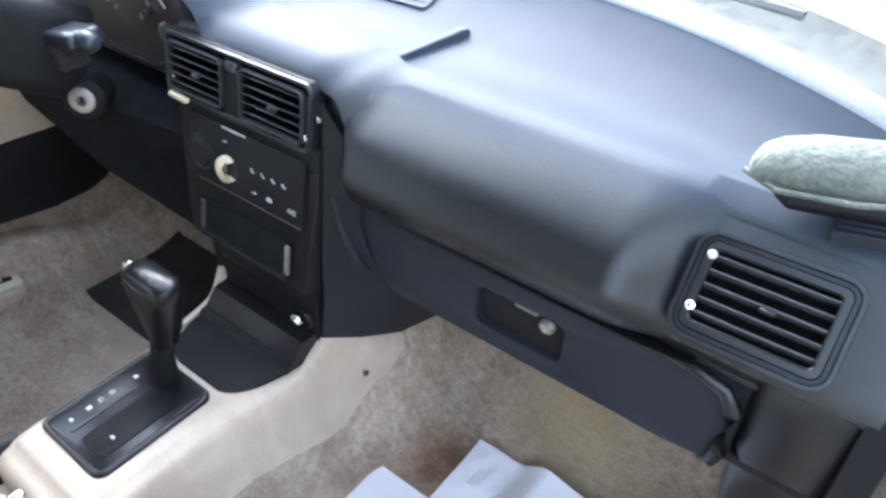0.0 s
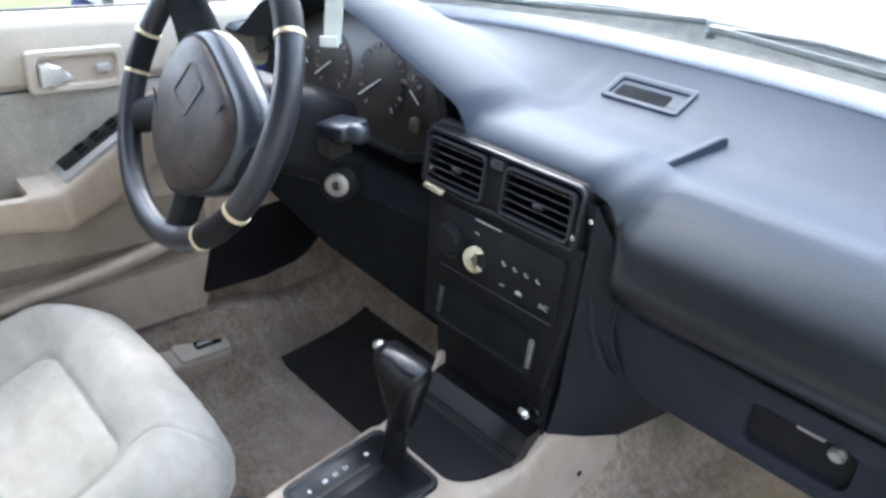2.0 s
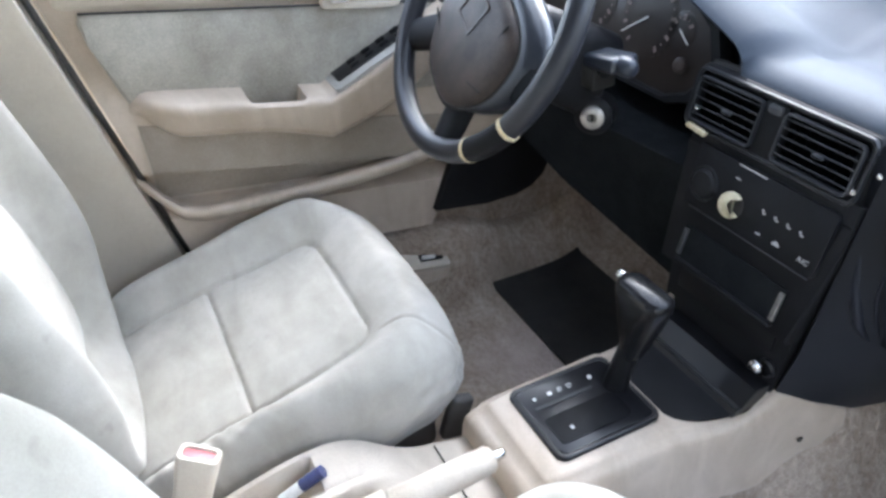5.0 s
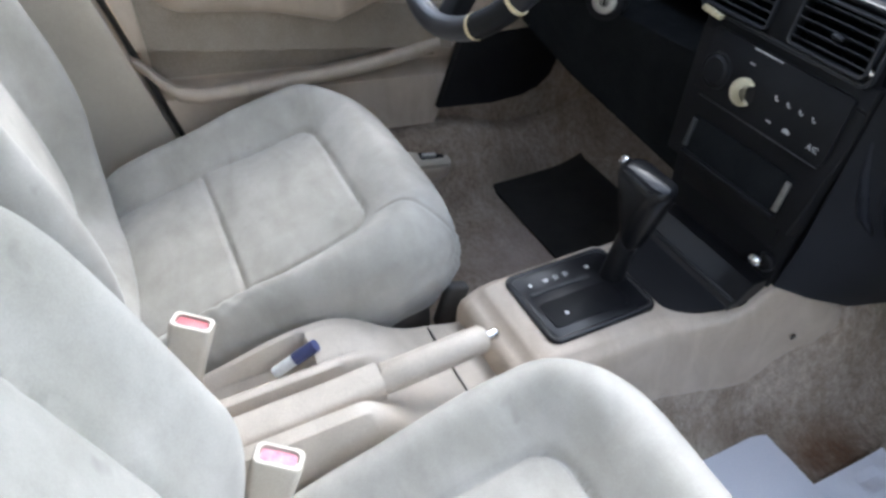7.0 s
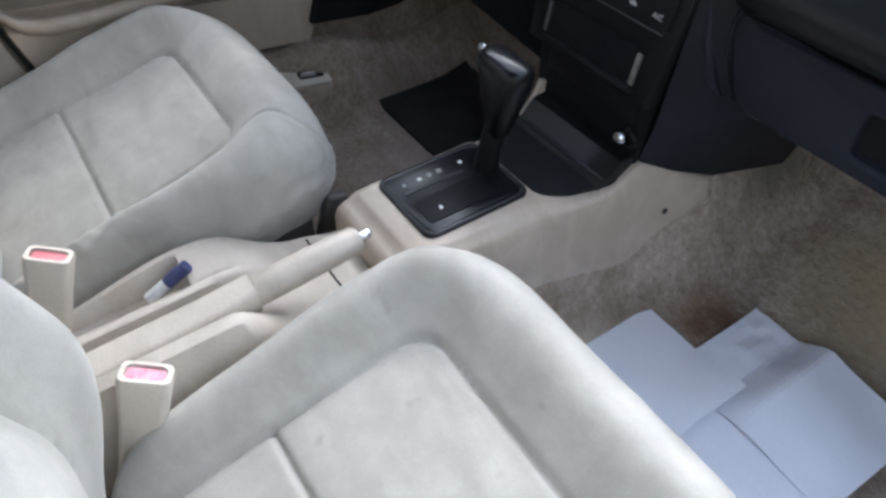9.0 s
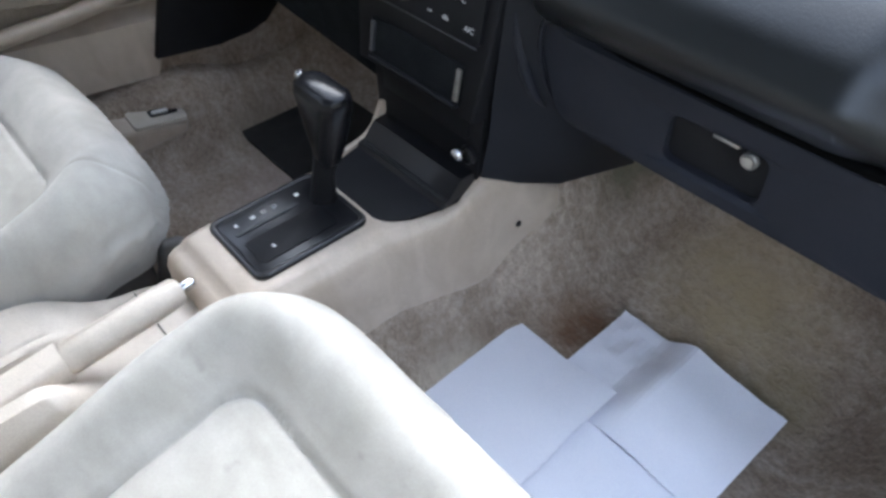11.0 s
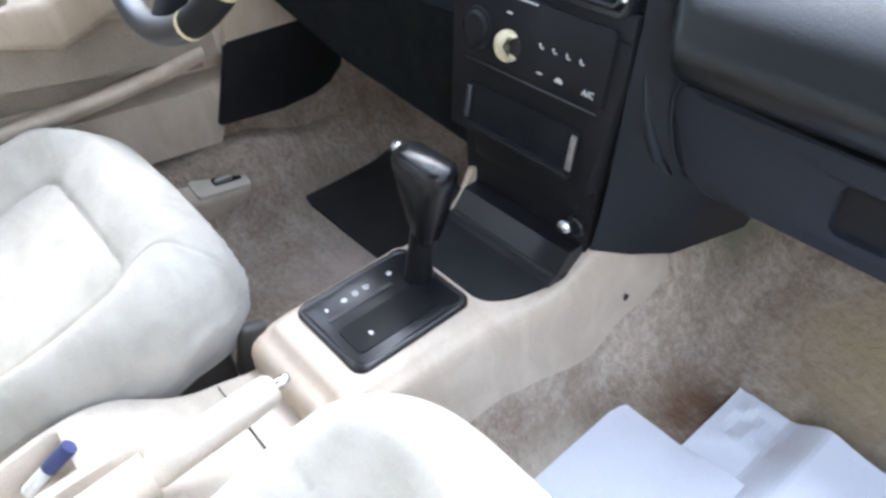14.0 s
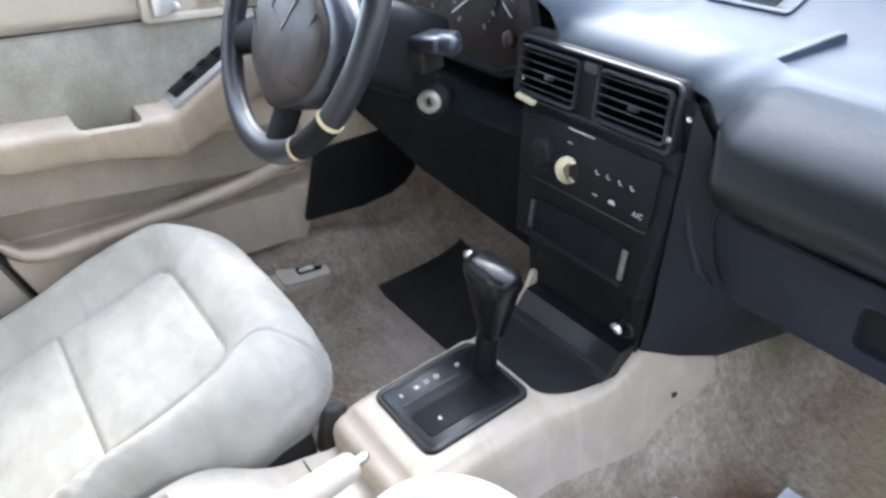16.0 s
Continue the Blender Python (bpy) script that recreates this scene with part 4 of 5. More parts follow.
# ---- centre stack ----
stack = thing("centre_stack", "black centre stack with vents, heater panel and empty radio slot", "centre stack", (0, 0.05, 0.3))
SX = axes((0, 0.0, 0.47), (1, 0, 0), (0, 0.22, 1))
part("fascia", slab([(-0.128, -0.045), (0.120, -0.045), (0.135, 0.10), (0.137, 0.172), (-0.146, 0.172), (-0.140, 0.10)], 0.03, SX @ pose(0, 0, -0.032), 0.004), dash_dark, stack)
LX = axes((0, 0.014, 0.36), (1, 0, 0), (0, 0.05, 1))
part("lower_fascia", slab([(-0.122, -0.075), (0.104, -0.075), (0.118, 0.075), (-0.126, 0.075)], 0.02, LX @ pose(0, 0, -0.02), 0.003), dash_dark, stack)
part("body", loft([[Vector((-0.13, y, 0.30)), Vector((0.118, y, 0.335)), Vector((0.135, y, 0.61)), Vector((-0.145, y, 0.61))] for y in (0.032, 0.25)]), dash_dark, stack)
part("vent_bezel", frame_of(rounded(0.292, 0.094, 0.012), rounded(0.262, 0.066, 0.008), 0.016, SX @ pose(-0.020, 0.208, -0.018)), dash_dark, stack)
part("vent_box", rbox((0, 0, 0), (0.29, 0.10, 0.02), 0.002), mat_black, stack).matrix_parent_inverse @= SX @ pose(-0.020, 0.208, -0.032)
part("vent_post", slab(rounded(0.036, 0.074, 0.004), 0.016, SX @ pose(-0.0205, 0.207, -0.014), 0.003), dash_dark, stack)
for cx, w in ((-0.096, 0.116), (0.055, 0.118)):
    vt, vm = vent(SX @ Vector((cx, 0.207, 0.0)), (1, 0, 0), (0, 0.22, 1), w, 0.068, 5, 0.0045, (vent_frame, dash_dark), "black centre air vent")
    # lighter grey lines painted in for the glints on vent and slat edges
    part("vent_glint", frame_of(rounded(w - 0.002, 0.066, 0.008), rounded(w - 0.0045, 0.0635, 0.007), 0.003, vm @ pose(0, 0, 0.005)), slat_grey, vt, "thin glint round the vent, put in as grey")
    for i in range(5):
        part("slat_glint", rbox((0, 0, 0), (w - 0.009, 0.0009, 0.0012), 0.0003, 1), slat_grey, vt).matrix_parent_inverse @= vm @ pose(0, 0.059 * ((i + 0.5) / 5 - 0.5) + 0.0022, 0.0058)
part("vent_trim", frame_of(rounded(0.288, 0.088, 0.014), rounded(0.278, 0.078, 0.011), 0.006, SX @ pose(-0.020, 0.208, -0.002)), vent_frame, stack)
part("hazard_cap", slab(rounded(0.022, 0.012, 0.004), 0.006, SX @ pose(-0.020, 0.236, 0.000), 0.002), slat_grey, stack, "grey cap between the vents")
part("heater_panel", slab(rounded(0.235, 0.092, 0.006), 0.006, SX @ pose(0, 0.106, -0.002), 0.002), dash_dark, stack, "black heater control panel")
for y in (0.0563, 0.169):
    part("panel_line", rbox((0, 0, 0), (0.215, 0.0014, 0.003), 0.0005, 1), grey_mark, stack).matrix_parent_inverse @= SX @ pose(0.005, y, 0.003)
CRES = [(0.019 * math.cos(radians(a)), 0.019 * math.sin(radians(a))) for a in range(48, 325, 12)] + [(0.003 + 0.0085 * math.cos(radians(a)), 0.0085 * math.sin(radians(a))) for a in range(300, 72, -12)]
part("dial_ring", slab(CRES, 0.011, SX @ pose(-0.031, 0.092, 0.002), 0.003), ivory, stack, "broken ivory dial ring with knob missing")
part("dial_core", lathe([(0.019, 0.0), (0.019, 0.004), (0.009, 0.0045)], SX @ pose(-0.031, 0.092, 0.0015), 20), mat_black, stack)
part("fan_dial_ring", frame_of([(0.026 * math.cos(a), 0.026 * math.sin(a)) for a in (2 * math.pi * k / 36 for k in range(36))], [(0.0235 * math.cos(a), 0.0235 * math.sin(a)) for a in (2 * math.pi * k / 36 for k in range(36))], 0.006, SX @ pose(-0.088, 0.098, 0.001)), vent_frame, stack, "black raised ring round the fan dial")
part("fan_dial", lathe([(0.022, 0.0), (0.022, 0.006), (0.018, 0.010)], SX @ pose(-0.088, 0.098, 0.001), 24), dash_dark, stack, "black round fan dial")


def print_bars(w, h, x, y):
    part("mark", rbox((0, 0, 0), (w, h, 0.001), 0), faded_mark, stack).matrix_parent_inverse @= SX @ pose(x, y, 0.0045)


for i in range(4):
    print_bars(0.005, 0.0016, 0.021 + 0.0203 * i, 0.105)
    print_bars(0.0025, 0.003, 0.018 + 0.0203 * i, 0.108)
print_bars(0.008, 0.002, 0.023, 0.0755)
print_bars(0.011, 0.0035, 0.053, 0.0755)
print_bars(0.006, 0.002, 0.053, 0.0785)
for x, y, w in ((-0.018, 0.1495, 0.048), (-0.036, 0.130, 0.008)):
    print_bars(w, 0.002, x, y)


lettering("A/C", 0.0105, SX @ pose(0.097, 0.0755, 0.0045), faded_mark, stack)
# empty radio slot
# plate on the uncut fascia, coloured as the shade inside the opening
part("opening_shade", slab(rounded(0.19, 0.055, 0.004), 0.002, SX @ pose(0, 0.0, 0.0)), slot_dark, stack, "dark plate for the shade in the empty radio opening")
part("slot_shelf", rbox((0, 0, 0), (0.185, 0.006, 0.012), 0.002), dash_dark, stack).matrix_parent_inverse @= SX @ pose(0, -0.03, 0.004)
for s in (-1, 1):
    # same bracket twice; the left one's shade is put in as darker grey
    part("bracket", slab([(-0.004, -0.022), (0.004, -0.022), (0.005, 0.022), (-0.003, 0.022)], 0.004, SX @ pose(s * 0.09, 0, 0.003), 0.001), steel if s > 0 else slat_grey, stack, "bare metal radio bracket" if s > 0 else "radio bracket darkened to grey")
part("ash_tray", slab(rounded(0.19, 0.05, 0.006), 0.006, LX @ pose(-0.004, 0.040, 0.0), 0.002), dash_dark, stack, "black ashtray front")
lighter_m = LX @ pose(0.083, -0.008, 0.002)
part("lighter_socket", lathe([(0.0145, 0.0), (0.0145, 0.006), (0.012, 0.008), (0.011, 0.002)], lighter_m @ pose(0.010, 0, 0), 18), gloss_black, stack)
part("lighter", lathe([(0.009, 0.0), (0.0105, 0.010), (0.0112, 0.014), (0.0095, 0.019), (0.006, 0.022), (0.002, 0.023)], lighter_m, 18), chrome, stack, "chrome cigarette lighter")
for x, y in ((0.118, 0.185), (0.139, 0.215), (-0.145, 0.193)):
    part("screw", lathe([(0.004, 0.0), (0.004, 0.003), (0.002, 0.004)], SX @ pose(x, y, 0.002), 10), chrome, stack, "bright screw head")
part("vent_lever", slab([(-0.019, -0.002), (0.017, -0.005), (0.020, 0.002), (-0.016, 0.005)], 0.009, SX @ pose(-0.130, 0.166, 0.004), 0.002), ivory, stack, "pale broken lever tip")
part("side_panel", loft([[Vector(p) for p in ring] for ring in (
    ((0.112, 0.015, 0.318), (0.127, 0.018, 0.40), (0.134, 0.020, 0.48), (0.142, 0.050, 0.70), (0.10, 0.05, 0.70), (0.09, 0.05, 0.318)),
    ((0.138, 0.070, 0.290), (0.160, 0.070, 0.38), (0.178, 0.058, 0.47), (0.200, 0.060, 0.60), (0.12, 0.10, 0.60), (0.10, 0.10, 0.290)),
    ((0.165, 0.130, 0.270), (0.200, 0.128, 0.35), (0.235, 0.100, 0.45), (0.250, 0.085, 0.60), (0.15, 0.16, 0.60), (0.10, 0.16, 0.27)),
    ((0.178, 0.300, 0.220), (0.220, 0.280, 0.35), (0.260, 0.270, 0.44), (0.280, 0.260, 0.60), (0.15, 0.30, 0.60), (0.10, 0.30, 0.22)))]), slate_shaded, stack, "slate blue side panel", 50)

# ---- instruments and column ----
hood = thing("instrument_cluster", "dark brown instrument cluster behind the steering wheel", "instrument cluster", (-0.42, 0.1, 0.6))


CL = axes((-0.43, 0.125, 0.695), (1, 0, 0), (0, 0.25, 1))
arch = [(-0.27, -0.06), (-0.20, -0.085), (0.15, -0.085), (0.20, -0.065), (0.235, -0.02), (0.205, 0.040), (0.15, 0.072), (0.08, 0.105), (0.0, 0.120), (-0.08, 0.117), (-0.16, 0.092), (-0.23, 0.035)]
part("cluster_panel", slab(arch, 0.006, CL @ pose(0, 0, -0.006), 0.002), cluster_face, hood, "dark brown instrument face")
part("cluster_rim", frame_of([(x * 1.12, y * 1.10) for x, y in arch], [(x * 0.99, y * 0.98) for x, y in arch], 0.02, CL @ pose(0, 0, -0.004)), dash_dark, hood)
for gx, gr in ((-0.080, 0.056), (0.064, 0.066), (0.142, 0.03), (-0.175, 0.03)):
    g = part("gauge", lathe([(gr, 0.0), (gr, 0.001), (gr - 0.001, 0.0012)], CL @ pose(gx, 0.020, 0.0), 28), cluster_face, hood)
    for k in range(19 if gr > 0.04 else 5):
        a = radians(232 - 15.8 * k if gr > 0.04 else 150 - 30 * k)
        size = (0.0095, 0.0055, 0.001) if k % 2 == 0 else (0.0035, 0.0022, 0.001)
        part("tick", rbox((0, 0, 0), size, 0), tick_mark, g).matrix_parent_inverse @= CL @ pose(gx + (gr - 0.010) * math.cos(a), 0.020 + (gr - 0.010) * math.sin(a), 0.003, 0, 0, math.degrees(a))
    na = 215 if gr > 0.04 else 325
    part("needle", rbox((0, 0, 0), (gr * 1.0, 0.0020, 0.002), 0), white_mark, g).matrix_parent_inverse @= CL @ pose(gx + gr * 0.48 * math.cos(radians(na)), 0.020 + gr * 0.48 * math.sin(radians(na)), 0.006, 0, 0, na)
part("knob", lathe([(0.013, 0.0), (0.013, 0.006), (0.010, 0.008), (0.004, 0.008)], CL @ pose(0.166, -0.030, 0.004), 18), brown_pad, hood, "round brown knob beside the gauges")

wheel = thing("steering_wheel", "black steering wheel with leather cover and gold bands", "steering wheel", (-0.42, -0.2, 0.72))
RAKE = 30
W = axes((-0.389, -0.180, 0.771), (1, 0, 0), (0, math.sin(radians(RAKE)), math.cos(radians(RAKE))))
WR, RR = 0.209, 0.0185


def rim_arc(a0, a1, r, n):
    pts = []
    for i in range(n + 1):
        a = radians(a0 + (a1 - a0) * i / n)
        pts.append(W @ Vector((WR * math.cos(a), WR * math.sin(a), 0)))
    rings = []
    for i in range(n + 1):
        a = radians(a0 + (a1 - a0) * i / n)
        out = Vector((math.cos(a), math.sin(a), 0))
        rings.append([W @ (out * (WR + r * math.cos(b)) + Vector((0, 0, r * math.sin(b)))) for b in (2 * math.pi * k / 14 for k in range(14))])
    return loft(rings, cap=a1 - a0 < 359)


part("rim", rim_arc(0, 360, RR, 96), rim_black, wheel, "black leather rim cover", 60)
for a0, a1 in ((166, 184), (303, 326), (34, 60)):
    part("grip", rim_arc(a0, a1, RR + 0.0008, 8), dash_dark, wheel, "matte ribbed grip section", 60)
for a in (166, 184, 303, 326, 34, 60):
    part("band", rim_arc(a - 0.8, a + 0.8, RR + 0.0015, 2), gold, wheel, "pale gold band")
SPOKES = W @ pose(0, 0, 0, 0, 0, -28)
TURNED = W @ pose(0.018, -0.024, -0.004, 0, 0, -28)


def pad_shape(k, dx, dy):
    """The horn pad's outline: wide above, narrowing to the foot, with round corners."""
    pts = []
    for i in range(48):
        a = 2 * math.pi * i / 48
        c, q = math.cos(a), math.sin(a)
        p = 3.4
        r = (abs(c) ** p + abs(q) ** p) ** (-1 / p)
        x, y = 0.122 * r * c, (0.096 if q > 0 else 0.094) * r * q - 0.018
        pts.append((x * (1 - 0.34 * ease(-0.01, -0.12, y)) * k + dx, y * k + dy))
    return pts


def pad_loft(levels, m):
    return loft([[m @ Vector((x, y, z)) for x, y in pad_shape(k, dx, dy)] for z, k, dx, dy in levels])


part("pad_side", pad_loft(((-0.060, 0.72, 0.004, 0.010), (-0.045, 0.88, 0.010, 0.018), (-0.030, 0.98, 0.016, 0.023), (-0.014, 1.03, 0.019, 0.025), (0.000, 1.035, 0.017, 0.022), (0.009, 1.02, 0.011, 0.013), (0.014, 0.995, 0.004, 0.004), (0.012, 0.985, 0, 0)), TURNED), hub_grey, wheel, "smooth charcoal hub flank", 80)
# made-up disc that gives the shadowed opening its black
part("hub_shade_disc", pad_loft(((-0.085, 0.70, -0.016, -0.01), (-0.07, 0.95, -0.020, -0.012), (-0.045, 0.98, -0.020, -0.012), (-0.038, 0.9, -0.018, -0.01)), TURNED), dash_dark, wheel, "added black disc for the shadow behind the hub", 60)
part("centre_pad", pad_loft(((0.006, 0.975, 0, 0), (0.014, 0.97, 0, 0), (0.018, 0.95, 0, 0), (0.022, 0.89, 0, 0), (0.0255, 0.75, 0, 0), (0.0275, 0.5, 0, -0.004), (0.028, 0.15, 0, -0.006)), TURNED), brown_pad, wheel, "worn brownish horn pad", 80)
part("pad_seam", pad_loft(((0.008, 1.025, 0, 0.001), (0.0135, 1.02, 0, 0.001), (0.0135, 0.96, 0, 0)), TURNED), mat_black, wheel, "dark joint round the horn pad")
part("badge_plate", frame_of(rounded(0.058, 0.058, 0.006), rounded(0.048, 0.048, 0.004), 0.003, TURNED @ pose(-0.020, 0.020, 0.0262)), brown_pad, wheel, "worn square outline on the pad")
part("badge_field", slab(rounded(0.050, 0.050, 0.004), 0.0015, TURNED @ pose(-0.020, 0.020, 0.0262)), brown_pad, wheel, "dark blank badge field")
for pts in ([(0.060, 0.066), (0.0625, 0.066), (0.070, -0.040), (0.0675, -0.040)], [(0.040, -0.050), (0.110, -0.020), (0.110, -0.0225), (0.040, -0.0525)], [(-0.100, -0.048), (-0.030, -0.062), (-0.030, -0.0645), (-0.100, -0.0505)]):
    part("pad_split", slab(pts, 0.0025, TURNED @ pose(0, 0, 0.0235)), mat_black, wheel, "dark split line")
part("pad_spot", rbox((-0.318, -0.203, 0.667), (0.014, 0.006, 0.005), 0.002, 2, Matrix.Rotation(radians(-35), 3, "Y")), ivory, wheel, "small pale spot at the pad corner")
for a, w0, mat in ((8, 0.036, slot_dark), (168, 0.040, slot_dark), (232, 0.030, dash_dark), (308, 0.030, dash_dark)):
    ca, sa = math.cos(radians(a)), math.sin(radians(a))
    part("spoke", loft([[SPOKES @ Vector((r * ca + w * -sa * k, r * sa + w * ca * k, z - d)) for k, z in ((-1, -0.012), (-0.6, -0.018), (0.6, -0.018), (1, -0.012), (1.0, -0.002), (0.7, 0.008), (0.3, 0.011), (-0.3, 0.011), (-0.7, 0.008), (-1.0, -0.002))] for r, w, d in ((0.07, w0 * 1.25, 0.016), (0.11, w0 * 1.1, 0.014), (0.15, w0, 0.010), (WR - 0.006, w0 * 0.9, 0.002))]), mat, wheel, "", 80)
column = thing("steering_column", "black steering column shroud with ignition lock and stalks", "steering column", (-0.42, 0.0, 0.6))
ax = (W @ Vector((0, 0, -1)) - W @ Vector((0, 0, 0)))
part("shroud", loft([[W @ Vector((x * k, y * k - 0.012, z)) for x, y in rounded(0.15, 0.13, 0.03)] for z, k in ((-0.055, 0.8), (-0.075, 1.0), (-0.22, 1.1))]), dash_dark, column)
ig = axes((-0.298, -0.029, 0.600), (0.75, 0.66, 0), (0.0, 0.2, 1))
part("ignition_boss", lathe([(0.032, -0.05), (0.032, -0.006), (0.026, 0.0), (0.02, 0.001)], ig, 24), dash_dark, column)
part("ignition_lock", lathe([(0.0195, -0.002), (0.0195, 0.004), (0.017, 0.006), (0.008, 0.006), (0.007, 0.001)], ig, 24), steel, column, "round steel ignition lock")
part("key_slot", rbox((0, 0, 0), (0.003, 0.011, 0.002), 0), mat_black, column).matrix_parent_inverse @= ig @ pose(0, 0, 0.004)
part("stalk_box", rbox((-0.290, -0.020, 0.698), (0.100, 0.052, 0.024), 0.007, 3, Matrix.Rotation(radians(-9), 3, "Y")), hub_grey, column, "charcoal switch housing")
part("stalk_end", loft([[Vector((x, -0.022 + 0.016 * k * math.cos(a), 0.704 + 0.016 * k * math.sin(a))) for a in (2 * math.pi * i / 18 for i in range(18))] for x, k in ((-0.262, 0.55), (-0.255, 0.85), (-0.242, 1.0), (-0.228, 0.92), (-0.221, 0.70), (-0.218, 0.35))]), hub_grey, column, "rounded charcoal stalk end", 70)
# solid black box standing for the shade in the hollow
part("hollow_shade", rbox((-0.308, -0.026, 0.672), (0.060, 0.044, 0.036), 0.005), mat_black, column, "black box for the shade under the switch housing")
part("stalk", tube([(-0.36, -0.01, 0.676), (-0.30, -0.030, 0.684), (-0.268, -0.036, 0.688)], [0.008, 0.008, 0.009], 10), dash_dark, column)

# ---- floor console ----
console = thing("floor_console", "beige plastic floor console with black shift plate", "centre console", (0, -0.2, 0.1))


def con_ring(y, w0, w1, top, bottom, step=0.010):
    """A cross-section: wide at the floor, a low step below the flat top deck, rounded edges."""
    half = [(w1, bottom), (w0 + 0.012, top - 0.034), (w0 + 0.009, top - step - 0.008), (w0 + 0.004, top - step - 0.001), (w0 - 0.002, top - step), (w0 - 0.006, top - 0.004), (w0 - 0.010, top - 0.0008), (w0 - 0.016, top)]
    return [Vector((-x, y, z)) for x, z in half] + [Vector((x, y, z)) for x, z in half[::-1]]


DECK = [(-0.394, 0.086, 0.106, 0.240, 0.10, 0.004), (-0.390, 0.088, 0.107, 0.282, 0.10, 0.004), (-0.384, 0.089, 0.108, 0.293, 0.10, 0.004), (-0.374, 0.089, 0.108, 0.298, 0.10, 0.003), (-0.364, 0.089, 0.109, 0.300, 0.10, 0.003), (-0.359, 0.090, 0.109, 0.308, 0.10, 0.008), (-0.352, 0.090, 0.110, 0.313, 0.10, 0.011), (-0.33, 0.091, 0.111, 0.3135, 0.10, 0.011), (-0.15, 0.094, 0.118, 0.307, 0.10, 0.010), (-0.135, 0.096, 0.119, 0.294, 0.10, 0.006), (-0.06, 0.104, 0.124, 0.284, 0.10, 0.004), (-0.03, 0.108, 0.127, 0.290, 0.10, 0.004), (0.02, 0.112, 0.130, 0.318, 0.10, 0.003), (0.06, 0.118, 0.134, 0.305, 0.10, 0.003), (0.118, 0.136, 0.147, 0.270, 0.09, 0.003), (0.150, 0.140, 0.150, 0.245, 0.08, 0.003)]
part("front_shell", loft([con_ring(*row) for row in DECK]), beige, console, "", 50)
PL = axes((-0.006, -0.238, 0.309), (1, 0, 0), (0, 1, -0.028))
part("plate_rim", frame_of(rounded(0.144, 0.176, 0.016), rounded(0.126, 0.158, 0.010), 0.0080, PL), gloss_black, console, "black rounded plate edge", 60)
part("shift_plate", slab(rounded(0.130, 0.162, 0.012), 0.007, PL @ pose(0, 0, 0.000), 0.003), gloss_black, console, "gloss black gear selector plate")
part("plate_inset", slab(rounded(0.05, 0.12, 0.006), 0.002, PL @ pose(0.024, -0.008, 0.007), 0.001), dash_dark, console)
part("gate_slot", rbox((0, 0, 0), (0.006, 0.10, 0.002), 0.0005, 1), grey_mark, console).matrix_parent_inverse @= PL @ pose(-0.022, -0.018, 0.0075)
for y, word in ((-0.014, "D"), (0.003, "D")):
    lettering(word, 0.011, PL @ pose(-0.040, y, 0.0076, 0, 0, 90), gear_mark, console)
for y, w in ((-0.058, 0.004), (-0.032, 0.007), (0.040, 0.006)):
    part("mark", rbox((0, 0, 0), (0.006, w, 0.0008), 0), gear_mark, console).matrix_parent_inverse @= PL @ pose(-0.040, y, 0.0076)
part("button_mark", rbox((0, 0, 0), (0.006, 0.004, 0.0008), 0), gear_mark, console).matrix_parent_inverse @= PL @ pose(0.03, -0.04, 0.0095)
pk = [(-0.098, -0.03), (-0.098, -0.075), (-0.075, -0.125), (-0.03, -0.140), (0.045, -0.140), (0.078, -0.120), (0.104, -0.045), (0.107, 0.012), (-0.098, 0.012)]
for turn in range(3):
    pk = [(a[0] * k + b[0] * (1 - k), a[1] * k + b[1] * (1 - k)) for a, b in zip(pk, pk[1:] + pk[:1]) for k in (0.75, 0.25)]
part("coin_tray", slab(pk, 0.006, pose(0, 0, 0.2885), 0.002), dash_dark, console, "black open tray")
part("tray_step", loft([[Vector((x, -0.055, 0.291)), Vector((x, -0.048, 0.302)), Vector((x, -0.038, 0.302)), Vector((x, -0.015, 0.326)), Vector((x, 0.01, 0.326)), Vector((x, 0.01, 0.291))] for x in (-0.10, 0.104)]), gloss_black, console, "glossy black ridge at the tray back")
part("ridge_edge", tube([(-0.095, -0.044, 0.3035), (0.10, -0.044, 0.3035)], 0.0022, 8), gloss_black, console)
# raised disc, dark to stand for the shade inside the hole
part("hole", lathe([(0.005, 0.0), (0.005, 0.002), (0.003, 0.002)], axes((0.139, 0.07, 0.208), (0, 1, 0), (0, 0, 1)) , 10), seal, console, "small dark disc for the shade in a screw hole")
part("side_edge", loft([[Vector((-0.112, y, z)), Vector((-0.103, y, z)), Vector((-0.103, y + c, z + d)), Vector((-0.112, y + c, z + d))] for y, z, c, d in ((-0.08, 0.272, 0.0, 0.02), (-0.04, 0.278, 0.0, 0.02), (-0.015, 0.288, -0.008, 0.016), (0.002, 0.305, -0.014, 0.010), (0.012, 0.328, -0.014, 0.004), (0.016, 0.345, -0.010, 0.002))]), beige, console)

shifter = thing("gear_shifter", "black automatic gear lever with chrome button", "gear lever", (-0.02, -0.17, 0.31))
kn = [(-0.016, -0.172, 0.31), (-0.014, -0.165, 0.355), (-0.010, -0.155, 0.39)]
part("stem", tube(kn, [0.020, 0.016, 0.018], 12), dash_dark, shifter)


def knob_ring(z, w, d, ox, oy):
    return [Vector((-0.003 + ox + x, -0.148 + oy + y, z)) for x, y in rounded(w, d, min(w, d) * 0.42, 4)]


